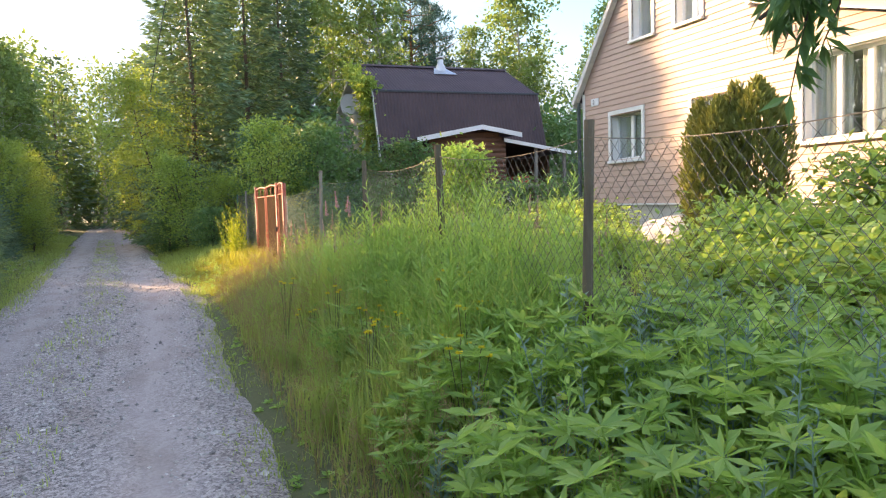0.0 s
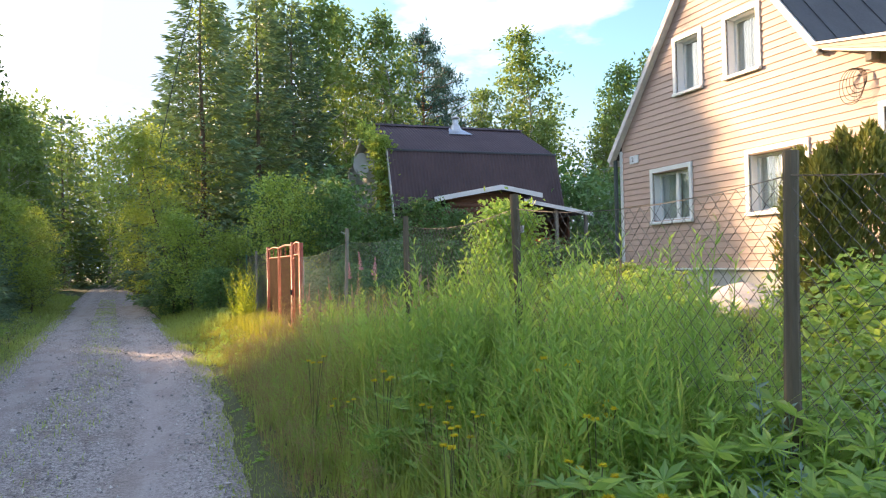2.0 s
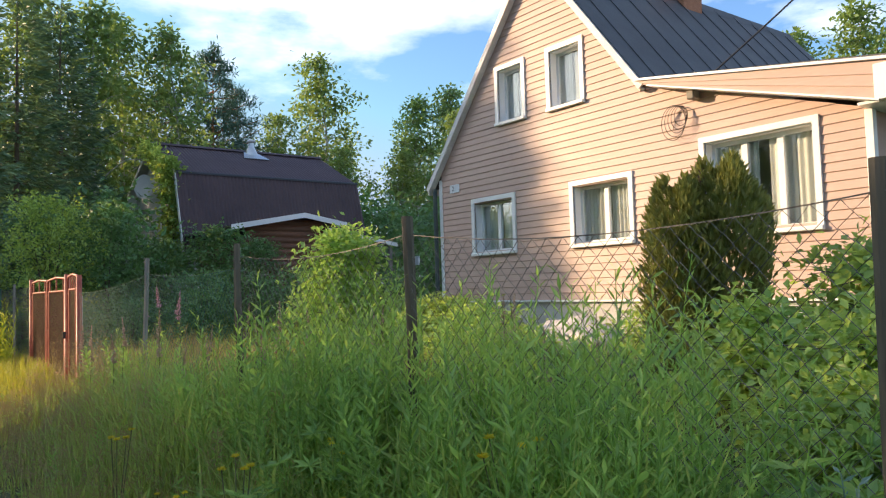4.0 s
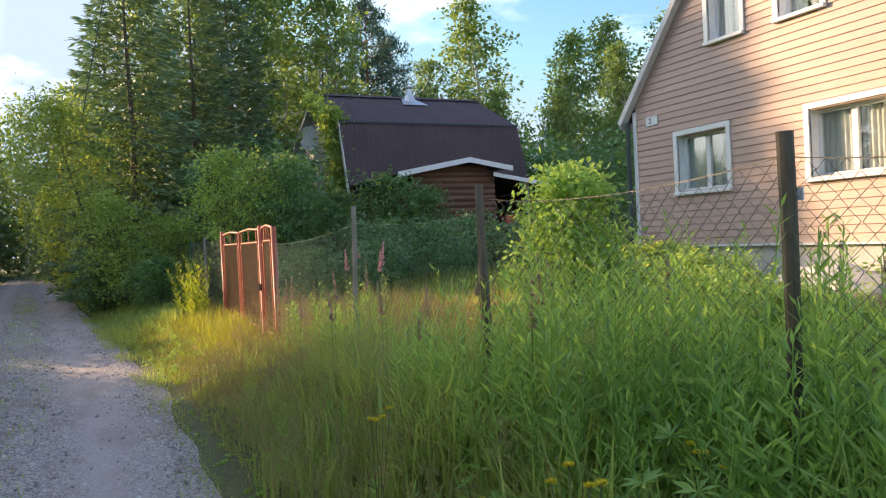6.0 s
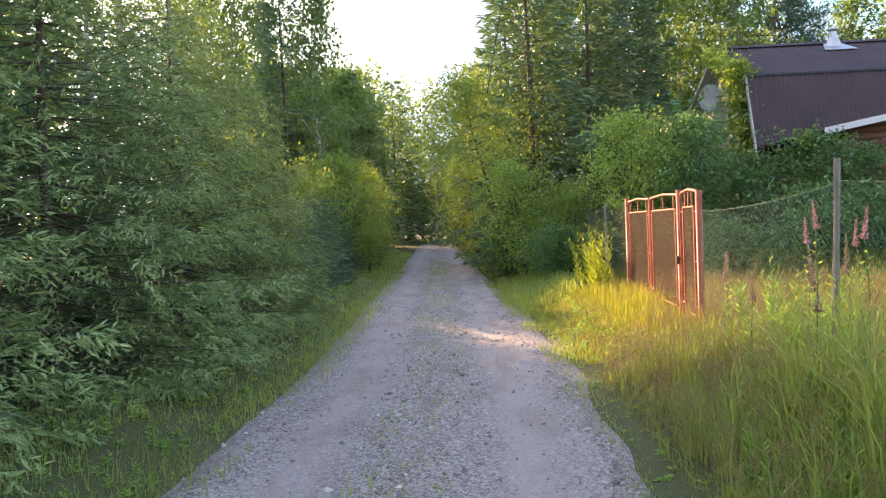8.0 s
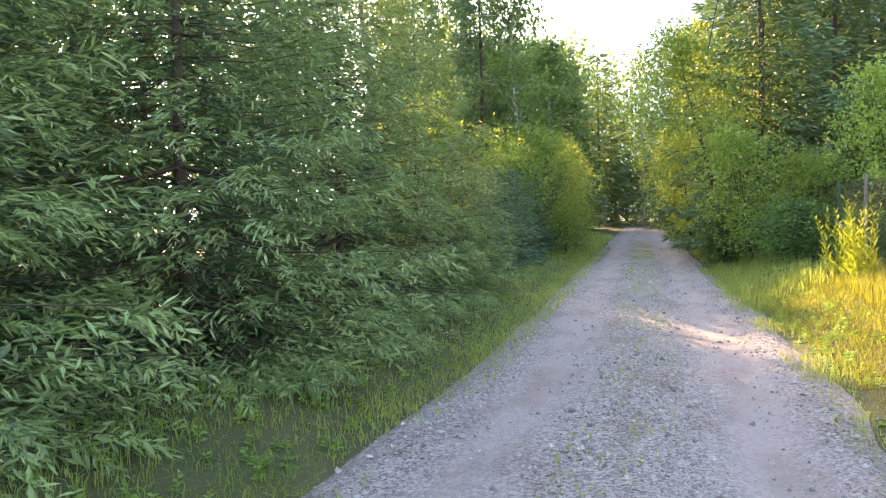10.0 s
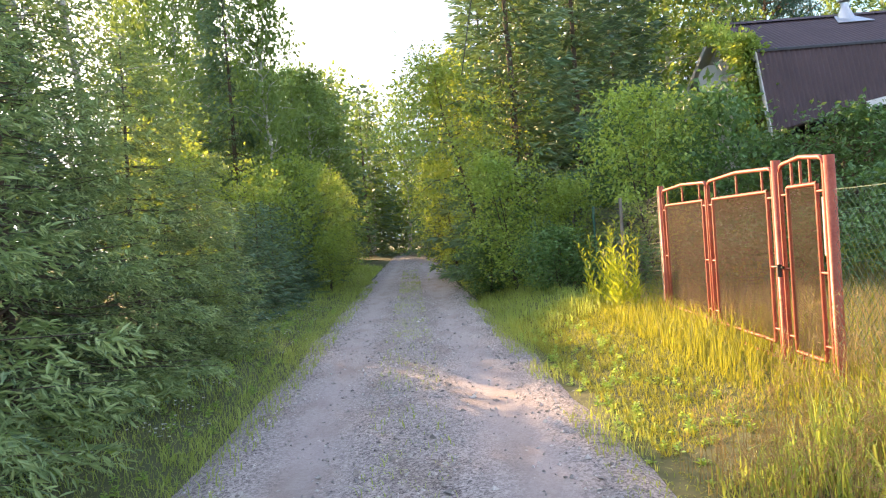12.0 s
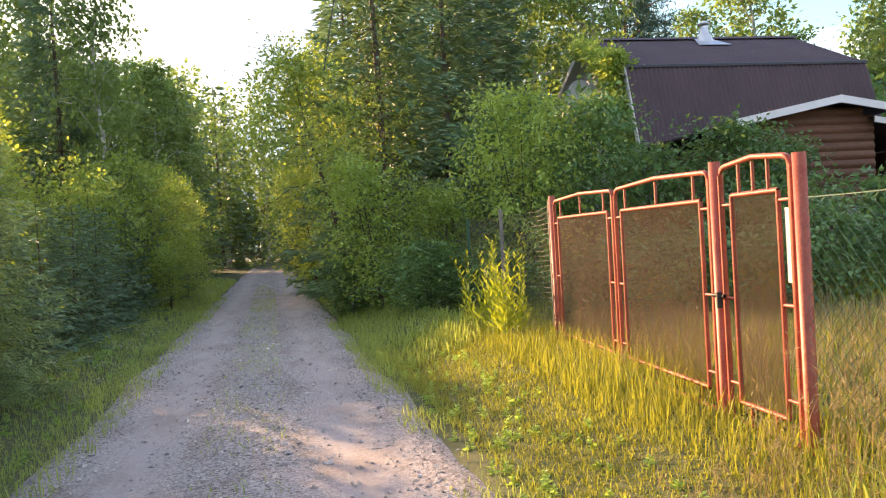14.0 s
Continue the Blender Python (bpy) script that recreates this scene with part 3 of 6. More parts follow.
rake(13.89, 3.20, 11.11, 6.52, "barge_board")
rake(9.13, 3.96, 11.11, 6.52, "barge_board")
part("soffit", prism([(13.84, 3.16), (11.11, 6.43), (11.11, 6.47), (13.87, 3.20)], "x", RX0, HX - 0.02), M_FASCIA, house, "boards under the roof overhang")
part("soffit", prism([(9.18, 3.9), (11.11, 6.41), (11.11, 6.45), (9.16, 3.94)], "x", RX0, HX - 0.02), M_FASCIA, house, "boards under the roof overhang")
part("eave_board", boxes((RX0, RX1, 13.87, 13.90, 3.11, 3.22)), M_FASCIA, house, "white board along the eave")
# lean-to roof at the side with its clad edge
part("lean_to_roof", prism([(9.25, 4.02), (6.05, 3.50), (6.05, 3.56), (9.25, 4.08)], "x", RX0 + 0.02, RX1), M_ROOF, house, "low roof of the side extension")
edge = part("clad_edge", prism([(9.12, 3.99), (6.08, 3.46), (6.30, 3.13), (8.95, 3.90)], "x", HX - 0.24, HX - 0.20), M_SIDING, house, "peach boards along the extension's roof edge")
for k in range(1, 3):
    a = k / 3
    part("groove_strip", prism([(9.12 - 0.16 * a, 3.99 - 0.09 * a), (6.08 + 0.22 * a, 3.46 - 0.33 * a), (6.08 + 0.22 * a, 3.452 - 0.33 * a), (9.12 - 0.16 * a, 3.982 - 0.09 * a)], "x", HX - 0.25, HX - 0.24), M_SIDING, edge)
part("edge_strip", prism([(9.14, 4.0), (6.05, 3.47), (6.05, 3.50), (9.14, 4.03)], "x", HX - 0.27, HX - 0.2), M_WHITE, house, "white strip on the roof edge")
part("edge_strip", prism([(8.95, 3.89), (6.28, 3.11), (6.28, 3.13), (8.95, 3.91)], "x", HX - 0.26, HX - 0.18), M_WHITE, house, "white strip under the roof edge")
part("boxed_soffit", prism([(9.0, 3.91), (6.30, 3.12), (6.30, 3.15), (9.0, 3.95)], "x", HX - 0.2, HX - 0.02), M_WHITE, house, "white boards under the edge")
part("side_eave_box", boxes((HX - 0.25, RX1, 5.72, 6.04, 3.13, 3.43)), M_WHITE, house, "white boxed eave along the side", 0.01)
part("end_board", boxes((HX - 0.255, HX - 0.02, 6.045, 6.32, 3.12, 3.47)), M_WHITE, house, "white end board of the eave", 0.004)
part("side_soffit", boxes((HX - 0.2, RX1, 6.0, 6.5, 3.11, 3.14)), M_WHITE, house)
part("side_roof_edge", prism([(6.1, 3.48), (5.66, 3.41), (5.66, 3.45), (6.1, 3.53)], "x", HX - 0.3, RX1), M_ROOF, house, "ribbed dark roof edge")
v, f = tubes([([(HX - 0.07, 13.74, 3.2), (HX - 0.07, 13.74, 1.0), (HX - 0.13, 13.74, 0.8)], 0.038)], 8)
link_mesh("downpipe", v, f, M_DARKPIPE, house, "dark painted downpipe at the corner", True)
v, f = tubes([([(HX + 0.55, 6.42, 3.12), (HX + 0.55, 6.42, 0.8)], 0.03)], 8)
link_mesh("downpipe", v, f, M_WHITE, house, "white downpipe on the side wall", True)
chim = part("chimney", boxes((11.6, 12.15, 10.85, 11.4, 5.6, 6.95)), M_BRICK, house, "brick chimney on the ridge", 0.01)
part("cap", boxes((11.55, 12.2, 10.8, 11.45, 6.95, 7.03)), M_PLINTH, chim)


def house_window(kind, y0, y1, z0, z1, mullions, number):
    w = tagged(new("window_%d" % number), "white plastic window with grey curtains behind", "window", "house windows", "structure")
    t = 0.07
    part("window_trim", boxes((HX - 0.035, HX + 0.004, y0 - t, y1 + t, z1, z1 + t), (HX - 0.035, HX + 0.004, y0 - t, y0, z0, z1), (HX - 0.035, HX + 0.004, y1, y1 + t, z0, z1)), M_WHITE, w)
    part("window_sill", boxes((HX - 0.07, HX + 0.12, y0 - t, y1 + t, z0 - 0.045, z0 + 0.004)), M_WHITE, w, "", 0.006)
    d = 0.14
    part("reveal", boxes((HX + 0.004, HX + d, y0, y0 + 0.012, z0, z1), (HX + 0.004, HX + d, y1 - 0.012, y1, z0, z1), (HX + 0.004, HX + d, y0, y1, z1 - 0.012, z1)), M_WHITE, w, "white lining of the opening")
    fx0, fx1, b = HX + 0.12, HX + 0.17, 0.055
    part("window_frame", boxes((fx0, fx1, y0, y1, z0, z0 + b), (fx0, fx1, y0, y1, z1 - b, z1), (fx0, fx1, y0, y0 + b, z0 + b, z1 - b), (fx0, fx1, y1 - b, y1, z0 + b, z1 - b)), M_WHITE, w)
    bars = [y0 + b] + [y0 + (y1 - y0) * (k + 1) / (mullions + 1) for k in range(mullions)] + [y1 - b]
    for yb in bars[1:-1]:
        part("mullion", boxes((fx0 - 0.004, fx1, yb - 0.04, yb + 0.04, z0 + b, z1 - b)), M_WHITE, w, "", 0.004)
    for a, c in zip(bars[:-1], bars[1:]):
        p = part("pane", boxes((fx0 + 0.02, fx0 + 0.028, a - 0.01, c + 0.01, z0 + 0.04, z1 - 0.04)), M_GLASS, w)
        p.visible_shadow = False
    for a, c in ((y0 + 0.02, y0 + (y1 - y0) * 0.46), (y0 + (y1 - y0) * 0.56, y1 - 0.02)):
        n = 40
        yy = np.linspace(a, c, n)
        xx = fx1 + 0.022 + 0.012 * np.sin(np.arange(n) * 1.1) + 0.006 * np.sin(np.arange(n) * 0.37)
        v = np.concatenate([np.stack([xx, yy, np.full(n, z0 + 0.03)], 1), np.stack([xx, yy, np.full(n, z1)], 1)])
        i = np.arange(n - 1)
        link_mesh("curtain", v, [np.stack([i, i + 1, i + 1 + n, i + n], 1)], M_CURTAIN, w, "gathered grey lace curtain", True)


for k, spec in enumerate(WINDOWS):
    house_window(*spec, k + 1)

plate = thing("number_plate", "small white house number plate reading 2", "sign")
part("plate", boxes((HX - 0.03, HX - 0.018, 13.10, 13.36, 3.08, 3.22)), M_PLATE, plate, "", 0.003)
txt = bpy.data.curves.new("number", "FONT")
txt.body, txt.size, txt.extrude, txt.align_x, txt.align_y = "2", 0.12, 0.002, "CENTER", "CENTER"
txt.materials.append(M_INK)
number = new("number", txt)
number.matrix_world = pose(HX - 0.033, 13.26, 3.15, 90, 0, -90)
number.parent = plate

coil = thing("cable_coil", "black cable coil hanging from an insulator on the wall", "cable")
lines = []
for k in range(5):
    a = np.linspace(0, 2 * np.pi, 26)
    r = 0.12 + 0.024 * k
    lines.append((np.stack([HX - 0.05 - 0.012 * k + 0 * a, 8.62 + 0.02 * k + r * 0.8 * np.cos(a + k), 3.47 - 0.02 * k + r * np.sin(a + k)], 1), 0.0045))
link_mesh("loops", *tubes(lines, 4), M_BLACK, coil)
part("insulator", boxes((HX - 0.16, HX - 0.02, 8.36, 8.46, 3.62, 3.72)), M_GREYWOOD, coil, "", 0.01)
a = np.linspace(0, 1, 30)[:, None]
p0, p1 = np.array([HX - 0.12, 8.42, 3.7]), np.array([11.9, 3.5, 9.6])
link_mesh("supply_cable", *tubes([(p0 + (p1 - p0) * a - np.array([0, 0, 1]) * 0.9 * a * (1 - a), 0.011)], 4), M_BLACK, coil)

# ---- the gambrel house and its sheds ----
cottage = thing("cottage", "old cottage under a brown corrugated gambrel roof", "house")
PROFILE = [(27.40, 2.85), (28.25, 5.62), (31.3, 7.12), (34.45, 5.62), (35.30, 2.85)]
CX0, CX1 = 8.35, 15.0


def corrugated(y0, z0, y1, z1, x0, x1, mat, parent, name, label, pitch=0.13, deep=0.018, cuts=1):
    """Sheets whose waves run down the slope."""
    xs = np.arange(x0, x1 + 0.001, pitch / 6)
    wave = deep * np.sin((xs - x0) * 2 * np.pi / pitch)
    d = unit(np.array([0, z1 - z0, -(y1 - y0)]))
    d = d if d[2] > 0 else -d
    rows = []
    for a in np.linspace(0, 1, cuts + 1):
        y, z = y0 + (y1 - y0) * a, z0 + (z1 - z0) * a
        rows.append(np.stack([xs, y + d[1] * wave, z + d[2] * wave], 1))
    v = np.concatenate(rows + [r - d * 0.03 for r in rows])
    n, m = len(xs), cuts + 1
    fs = []
    for k in range(cuts):
        i = np.arange(n - 1) + k * n
        fs.append(np.stack([i, i + 1, i + 1 + n, i + n], 1))
        fs.append(np.stack([i, i + n, i + 1 + n, i + 1], 1) + m * n)
    return link_mesh(name, v, [np.concatenate(fs)], mat, parent, label, True)


for (ya, za), (yb, zb) in zip(PROFILE[:-1], PROFILE[1:]):
    corrugated(ya, za, yb, zb, CX0 - 0.35, CX1, M_ROOF2, cottage, "roof_sheet", "brown corrugated roof sheets")
part("ridge_strip", prism([(31.1, 7.08), (31.3, 7.19), (31.5, 7.08), (31.3, 7.15)], "x", CX0 - 0.36, CX1 + 0.02), M_ROOF2, cottage)
part("bend_strip", prism([(28.20, 5.58), (28.235, 5.65), (28.30, 5.685), (28.26, 5.62)], "x", CX0 - 0.36, CX1 + 0.02), M_BLACK, cottage, "dark lap where the roof bends")
gable = [(27.6, 0.3)] + [(y + (0.08 if y < 31 else -0.08 if y > 32 else 0), z - 0.06) for y, z in PROFILE] + [(35.1, 0.3)]
gw = part("gable_wall", prism(gable, "x", CX0, CX0 + 0.15), M_PALEWALL, cottage, "pale grey board gable")
part("gable_wall", prism(gable, "x", CX1 - 0.25, CX1 - 0.1), M_PALEWALL, cottage, "pale grey board gable")
part("long_wall", boxes((CX0 + 0.15, CX1 - 0.25, 27.75, 27.9, 0.3, 3.4)), M_LOG, cottage)
part("long_wall", boxes((CX0 + 0.15, CX1 - 0.25, 34.85, 35.0, 0.3, 3.4)), M_LOG, cottage)
for (ya, za), (yb, zb) in zip(PROFILE[:-1], PROFILE[1:]):
    dv = Vector((yb - ya, zb - za)).normalized()
    nx, nz = -dv.y, dv.x
    if nz < 0:
        nx, nz = -nx, -nz
    o = [(ya, za - 0.0), (yb, zb - 0.0), (yb - nx * 0.16, zb - nz * 0.16), (ya - nx * 0.16, za - nz * 0.16)]
    part("barge_board", prism(o, "x", CX0 - 0.38, CX0 - 0.34), M_PALEWALL, cottage, "pale grey barge board")
    o2 = [(ya - nx * 0.04, za - nz * 0.04), (yb - nx * 0.04, zb - nz * 0.04), (yb - nx * 0.07, zb - nz * 0.07), (ya - nx * 0.07, za - nz * 0.07)]
    part("soffit", prism(o2, "x", CX0 - 0.34, CX0), M_PALEWALL, cottage)
win = part("window_frame", boxes((CX0 - 0.05, CX0 - 0.004, 30.1, 30.18, 3.3, 5.0), (CX0 - 0.05, CX0 - 0.004, 31.0, 31.08, 3.3, 5.0), (CX0 - 0.05, CX0 - 0.004, 30.18, 31.0, 4.92, 5.0), (CX0 - 0.05, CX0 - 0.004, 30.18, 31.0, 3.3, 3.4)), M_WHITE, cottage, "white window frame in the gable")
part("pane", boxes((CX0 - 0.03, CX0 - 0.006, 30.18, 31.0, 3.4, 4.92)), M_BLACK, win, "dark window pane")
# brick pier on the gable
pier = part("brick_pier", boxes((CX0 - 0.26, CX0 - 0.004, 28.35, 29.5, 0.4, 4.7)), M_MORTAR, cottage, "red brick pier on the gable")
brick_me = part("brick", boxes((-0.01, 0.012, 0, 0.25, 0, 0.065)), M_BRICK, pier).data
bpy.data.objects.remove(pier.children[0])
for r in range(30):
    for c in range(5):
        y = 28.36 + c * 0.262 - (0.13 if r % 2 else 0)
        if y < 28.34 or y + 0.25 > 29.52:
            continue
        b = new("brick", brick_me)
        b.parent = pier
        b.location = (CX0 - 0.262, y, 2.4 + r * 0.077)
# metal chimney with its flashing
stack = thing("metal_chimney", "shiny zinc chimney pipe with a cowl and flashing", "chimney")
part("flashing", prism([(11.25, 30.35), (12.30, 30.35), (12.05, 31.25), (11.55, 31.25)], "z", 0, 0.012), M_ZINC, stack)
fl = stack.children[0]
fl.matrix_basis = Matrix.Translation((0, 30.35, 6.695)) @ Matrix.Rotation(math.atan2(1.5, 3.05), 4, "X") @ Matrix.Translation((0, -30.35, 0))
prof = [(0.30, 6.86), (0.19, 7.15), (0.13, 7.25), (0.13, 7.42)]
v, f = tubes([(np.array([(11.8, 31.0, z) for _, z in prof]), np.array([r for r, _ in prof]))], 14)
link_mesh("pipe", v, f, M_ZINC, stack, "", True)
v, f = tubes([(np.array([(11.8, 31.0, z) for z in (7.47, 7.50, 7.56, 7.60)]), np.array([0.17, 0.19, 0.11, 0.01]))], 14)
link_mesh("cowl", v, f, M_DISH, stack, "", True)
for x in (11.69, 11.91):
    link_mesh("cowl_leg", *tubes([([(x, 31.0, 7.38), (x, 31.0, 7.5)], 0.01)], 4), M_ZINC, stack)
# satellite dish
dish = thing("satellite_dish", "round grey satellite dish on the cottage gable", "satellite dish")
n_r, n_a = 6, 28
ring = [(r / n_r * 0.42, a) for r in range(n_r + 1) for a in np.arange(n_a) * 2 * np.pi / n_a]
v = np.array([(0.35 * r * r, r * math.cos(a), r * 1.05 * math.sin(a)) for r, a in ring] + [(0.35 * r * r + 0.015, r * math.cos(a), r * 1.05 * math.sin(a)) for r, a in ring])
i, j = np.meshgrid(np.arange(n_r), np.arange(n_a), indexing="ij")
k = (j + 1) % n_a
f = np.stack([i * n_a + j, i * n_a + k, (i + 1) * n_a + k, (i + 1) * n_a + j], -1).reshape(-1, 4)
v[:, 0] = -v[:, 0]
R = np.array(Matrix.Rotation(radians(38), 3, "Z"))
link_mesh("reflector", v @ R.T + np.array([7.75, 31.0, 5.45]), [f, f[:, ::-1] + len(ring)], M_DISH, dish, "", True)
v, f = tubes([([(7.8, 31.05, 5.4), (8.2, 31.1, 5.35), (8.36, 31.1, 5.35)], 0.025), ([(7.6, 30.85, 5.05), (7.4, 30.7, 5.2)], 0.012)], 6)
link_mesh("arm", v, f, M_ZINC, dish)
# annex with log cladding
annex = thing("log_annex", "low brown log annex with a white fascia", "shed")
AY = 23.5
bm = boxes((8.55, 11.24, AY + 0.10, AY + 0.2, 0.3, 3.15), (8.55, 8.7, AY + 0.2, 27.6, 0.3, 3.1), (11.1, 11.24, AY + 0.2, 27.6, 0.3, 3.1))
prism([(8.55, 3.15), (11.24, 3.15), (11.24, 3.42), (10.25, 3.64), (8.55, 3.36)], "y", AY + 0.10, AY + 0.2, bm)
wall = part("annex_wall", bm, M_LOG, annex)
z = 0.4
while z < 3.5:
    x0, x1 = (8.56, 11.23) if z < 3.3 else (8.9, 11.0)
    prof = [(AY + 0.10 - 0.045 * math.sin(math.pi * k / 6), z + 0.175 * k / 6) for k in range(7)]
    prof = [(p[0], p[1]) for p in prof] + [(AY + 0.11, z + 0.17), (AY + 0.11, z)]
    part("log", prism(prof, "x", x0, x1), M_LOG, wall, smooth=False)
    z += 0.18
for (xa, za, xb, zb) in ((8.0, 3.36, 10.25, 3.77), (10.25, 3.77, 11.68, 3.52)):
    part("roof_sheet", prism([(xa, za), (xb, zb), (xb, zb + 0.04), (xa, za + 0.04)], "y", AY - 0.25, 27.8), M_ROOF2, annex)
    part("fascia", prism([(xa, za - 0.10), (xb, zb - 0.10), (xb, zb + 0.05), (xa, za + 0.05)], "y", AY - 0.29, AY - 0.25), M_WHITE, annex, "white fascia board")
# open lean-to beside it
lean = thing("lean_to", "dark open lean-to with a white fascia", "shed")
part("roof_sheet", prism([(11.1, 3.36), (13.6, 2.93), (13.6, 2.97), (11.1, 3.40)], "y", AY - 0.1, 27.5), M_ROOF2, lean)
part("fascia", prism([(11.1, 3.28), (13.62, 2.85), (13.62, 2.97), (11.1, 3.40)], "y", AY - 0.14, AY - 0.1), M_WHITE, lean, "white fascia board")
part("back_wall", boxes((11.3, 13.5, 27.3, 27.4, 0.3, 3.2)), M_LOG, lean)
part("side_wall", boxes((13.42, 13.5, AY + 1.2, 27.3, 0.3, 2.9)), M_LOG, lean)
for x in (12.3, 13.4):
    part("post", boxes((x, x + 0.1, AY, AY + 0.1, 0.3, 3.12 - 0.172 * (x - 11.1) + 0.2)), M_GREYWOOD, lean, "", 0.006)
part("rail", boxes((11.3, 13.4, AY + 0.02, AY + 0.06, 1.75, 1.85)), M_GREYWOOD, lean, "grey wooden rail", 0.006)
part("rail", boxes((11.3, 13.4, AY + 0.02, AY + 0.06, 1.15, 1.25)), M_GREYWOOD, lean, "grey wooden rail", 0.006)
# drum shape stands in for pale wall and plinth pieces behind a bush
tank = thing("water_tank", "grey-white drum standing in for wall and plinth pieces among weeds", "tank")
v, f = tubes([(np.array([(10.2, 22.4, z) for z in (0.45, 0.5, 1.5, 1.55, 1.57)]), np.array([0.55, 0.6, 0.6, 0.5, 0.02]))], 24)
link_mesh("barrel", v, f, M_PLINTH, tank, "", True)
crate = thing("storage_box", "red plastic box on the lean-to rail", "box")
part("tub", boxes((11.6, 12.1, AY + 0.1, AY + 0.5, 1.86, 2.1)), material("red_plastic", (0.5, 0.03, 0.03), (0.6, 0.06, 0.05), 0.4, 5, 40, 0.02), crate, "", 0.02)
part("lid", boxes((11.58, 12.12, AY + 0.08, AY + 0.52, 2.10, 2.13)), M_REDPAINT, crate, "", 0.005)
part("shelf_board", boxes((11.3, 13.4, AY + 0.06, AY + 0.6, 1.82, 1.86)), M_GREYWOOD, lean)

# ---- fence along the lane ----
FX = 2.27
fence = thing("chain_link_fence", "sagging chain-link fence on weathered wooden posts", "fence")
POSTS = [(-2.1, 1.70, "wood"), (0.0, 1.70, "wood"), (1.95, 1.70, "wood"), (3.98, 1.72, "wood"), (5.99, 1.77, "wood"), (8.0, 1.78, "wood"), (10.3, 1.80, "thin"), (13.28, 1.66, "none")]


def post_mesh(y, top, wide, mat):
    zb = float(ground_z(np.array(FX), np.array(y))) - 0.2
    n = 8
    zs = np.linspace(zb, top, n)
    pts = np.stack([FX + 0.02 * np.sin(zs * 2 + y), y + 0.015 * np.cos(zs * 1.6 + y), zs], 1)
    v, f = tubes([(pts, wide * (1 + 0.08 * np.sin(zs * 5 + y)))], 8)
    f.append(np.arange((n - 1) * 8, n * 8)[None, :])
    return link_mesh("post", v, f, mat, fence, "", False)


def chain_link(y0, z0t, y1, z1t, low, cell, mat, parent, x=FX, sag=0.05, r=0.0016, label=""):
    """Woven wire between two posts: each strand zigzags from top to bottom."""
    n = int((y1 - y0) / cell)
    lines = []
    for k in range(n):
        ya = y0 + (y1 - y0) * (k + 0.5) / n
        a = (ya - y0) / (y1 - y0)
        top = z0t + (z1t - z0t) * a - sag * 4 * a * (1 - a)
        bot = low + 0.04 * math.sin(ya * 3)
        m = int((top - bot) / cell) + 1
        zz = np.linspace(top, bot, m)
        yy = ya + np.where((np.arange(m) + k) % 2 == 0, 0.5, -0.5) * cell + 0.004 * np.sin(zz * 40 + k)
        xx = x + 0.006 * np.sin(zz * 9 + ya * 4) + 0.02 * np.sin(ya * 1.3 + zz)
        lines.append((np.stack([xx, yy, zz], 1), r))
    aa = np.linspace(0, 1, 24)
    lines.append((np.stack([x + 0 * aa, y0 + (y1 - y0) * aa, z0t + (z1t - z0t) * aa - sag * 4 * aa * (1 - aa)], 1), r * 1.6))
    v, f = tubes(lines, 3)
    return link_mesh("wire_netting", v, f, mat, parent, label)


for y, top, kind in POSTS:
    if kind == "wood":
        post_mesh(y, top, 0.025, M_DARKWOOD)
    elif kind == "thin":
        post_mesh(y, top, 0.022, M_GREYWOOD)
for (ya, ta, ka), (yb, tb, kb) in zip(POSTS[:-1], POSTS[1:]):
    green = ya > 7.5
    chain_link(ya, ta - (0.08 if not green else 0.16), yb, tb - (0.08 if yb < 8.5 else 0.14), 0.45 if green else 0.85, 0.036 if not green else 0.034,
               M_GREENWIRE if green else M_WIRE, fence, sag=0.04 if green else 0.06, r=0.0013 if green else 0.0015,
               label="green-coated wire netting" if green else "rusty grey wire netting")
note = part("tag_plate", boxes((FX + 0.036, FX + 0.042, 5.95, 6.03, 1.55, 1.59)), M_PLATE, fence, "small white tag wired to a post")
# fence past the gate: pale netting on thin posts
back_fence = thing("wire_fence", "pale welded-wire fence on thin posts past the gate", "fence")
BP = [(17.3, 1.70), (19.4, 1.70), (21.6, 1.66), (24.0, 1.6)]
for k, (y, top) in enumerate(BP):
    v, f = tubes([([(FX, y, 0.1), (FX, y, top + 0.06)], 0.025)], 6)
    link_mesh("post", v, f, M_GREENWIRE if k == 2 else M_GREYWOOD, back_fence)
for (ya, ta), (yb, tb) in zip(BP[:-1], BP[1:]):
    lines = []
    for k in range(22):
        zz = ta - k * 0.055
        aa = np.linspace(0, 1, 14)
        lines.append((np.stack([FX + 0.01 * np.sin(aa * 9 + k), ya + (yb - ya) * aa, zz - 0.05 * 4 * aa * (1 - aa) + 0.006 * np.sin(aa * 20 + k)], 1), 0.0022))
    for yy in np.arange(ya, yb, 0.055):
        a = (yy - ya) / (yb - ya)
        lines.append((np.array([(FX, yy, ta - 0.2 * a * (1 - a)), (FX, yy, ta - 1.2)]), 0.0016))
    link_mesh("wire_netting", *tubes(lines, 3), M_WIRE, back_fence, "pale galvanised netting")

# ---- the red gate ----
gate = thing("gate", "rusty red steel double gate with mesh panels", "gate")


def bars(name, lines, mat, parent, label="", sides=6):
    return link_mesh(name, *tubes(lines, sides), mat, parent, label, True)


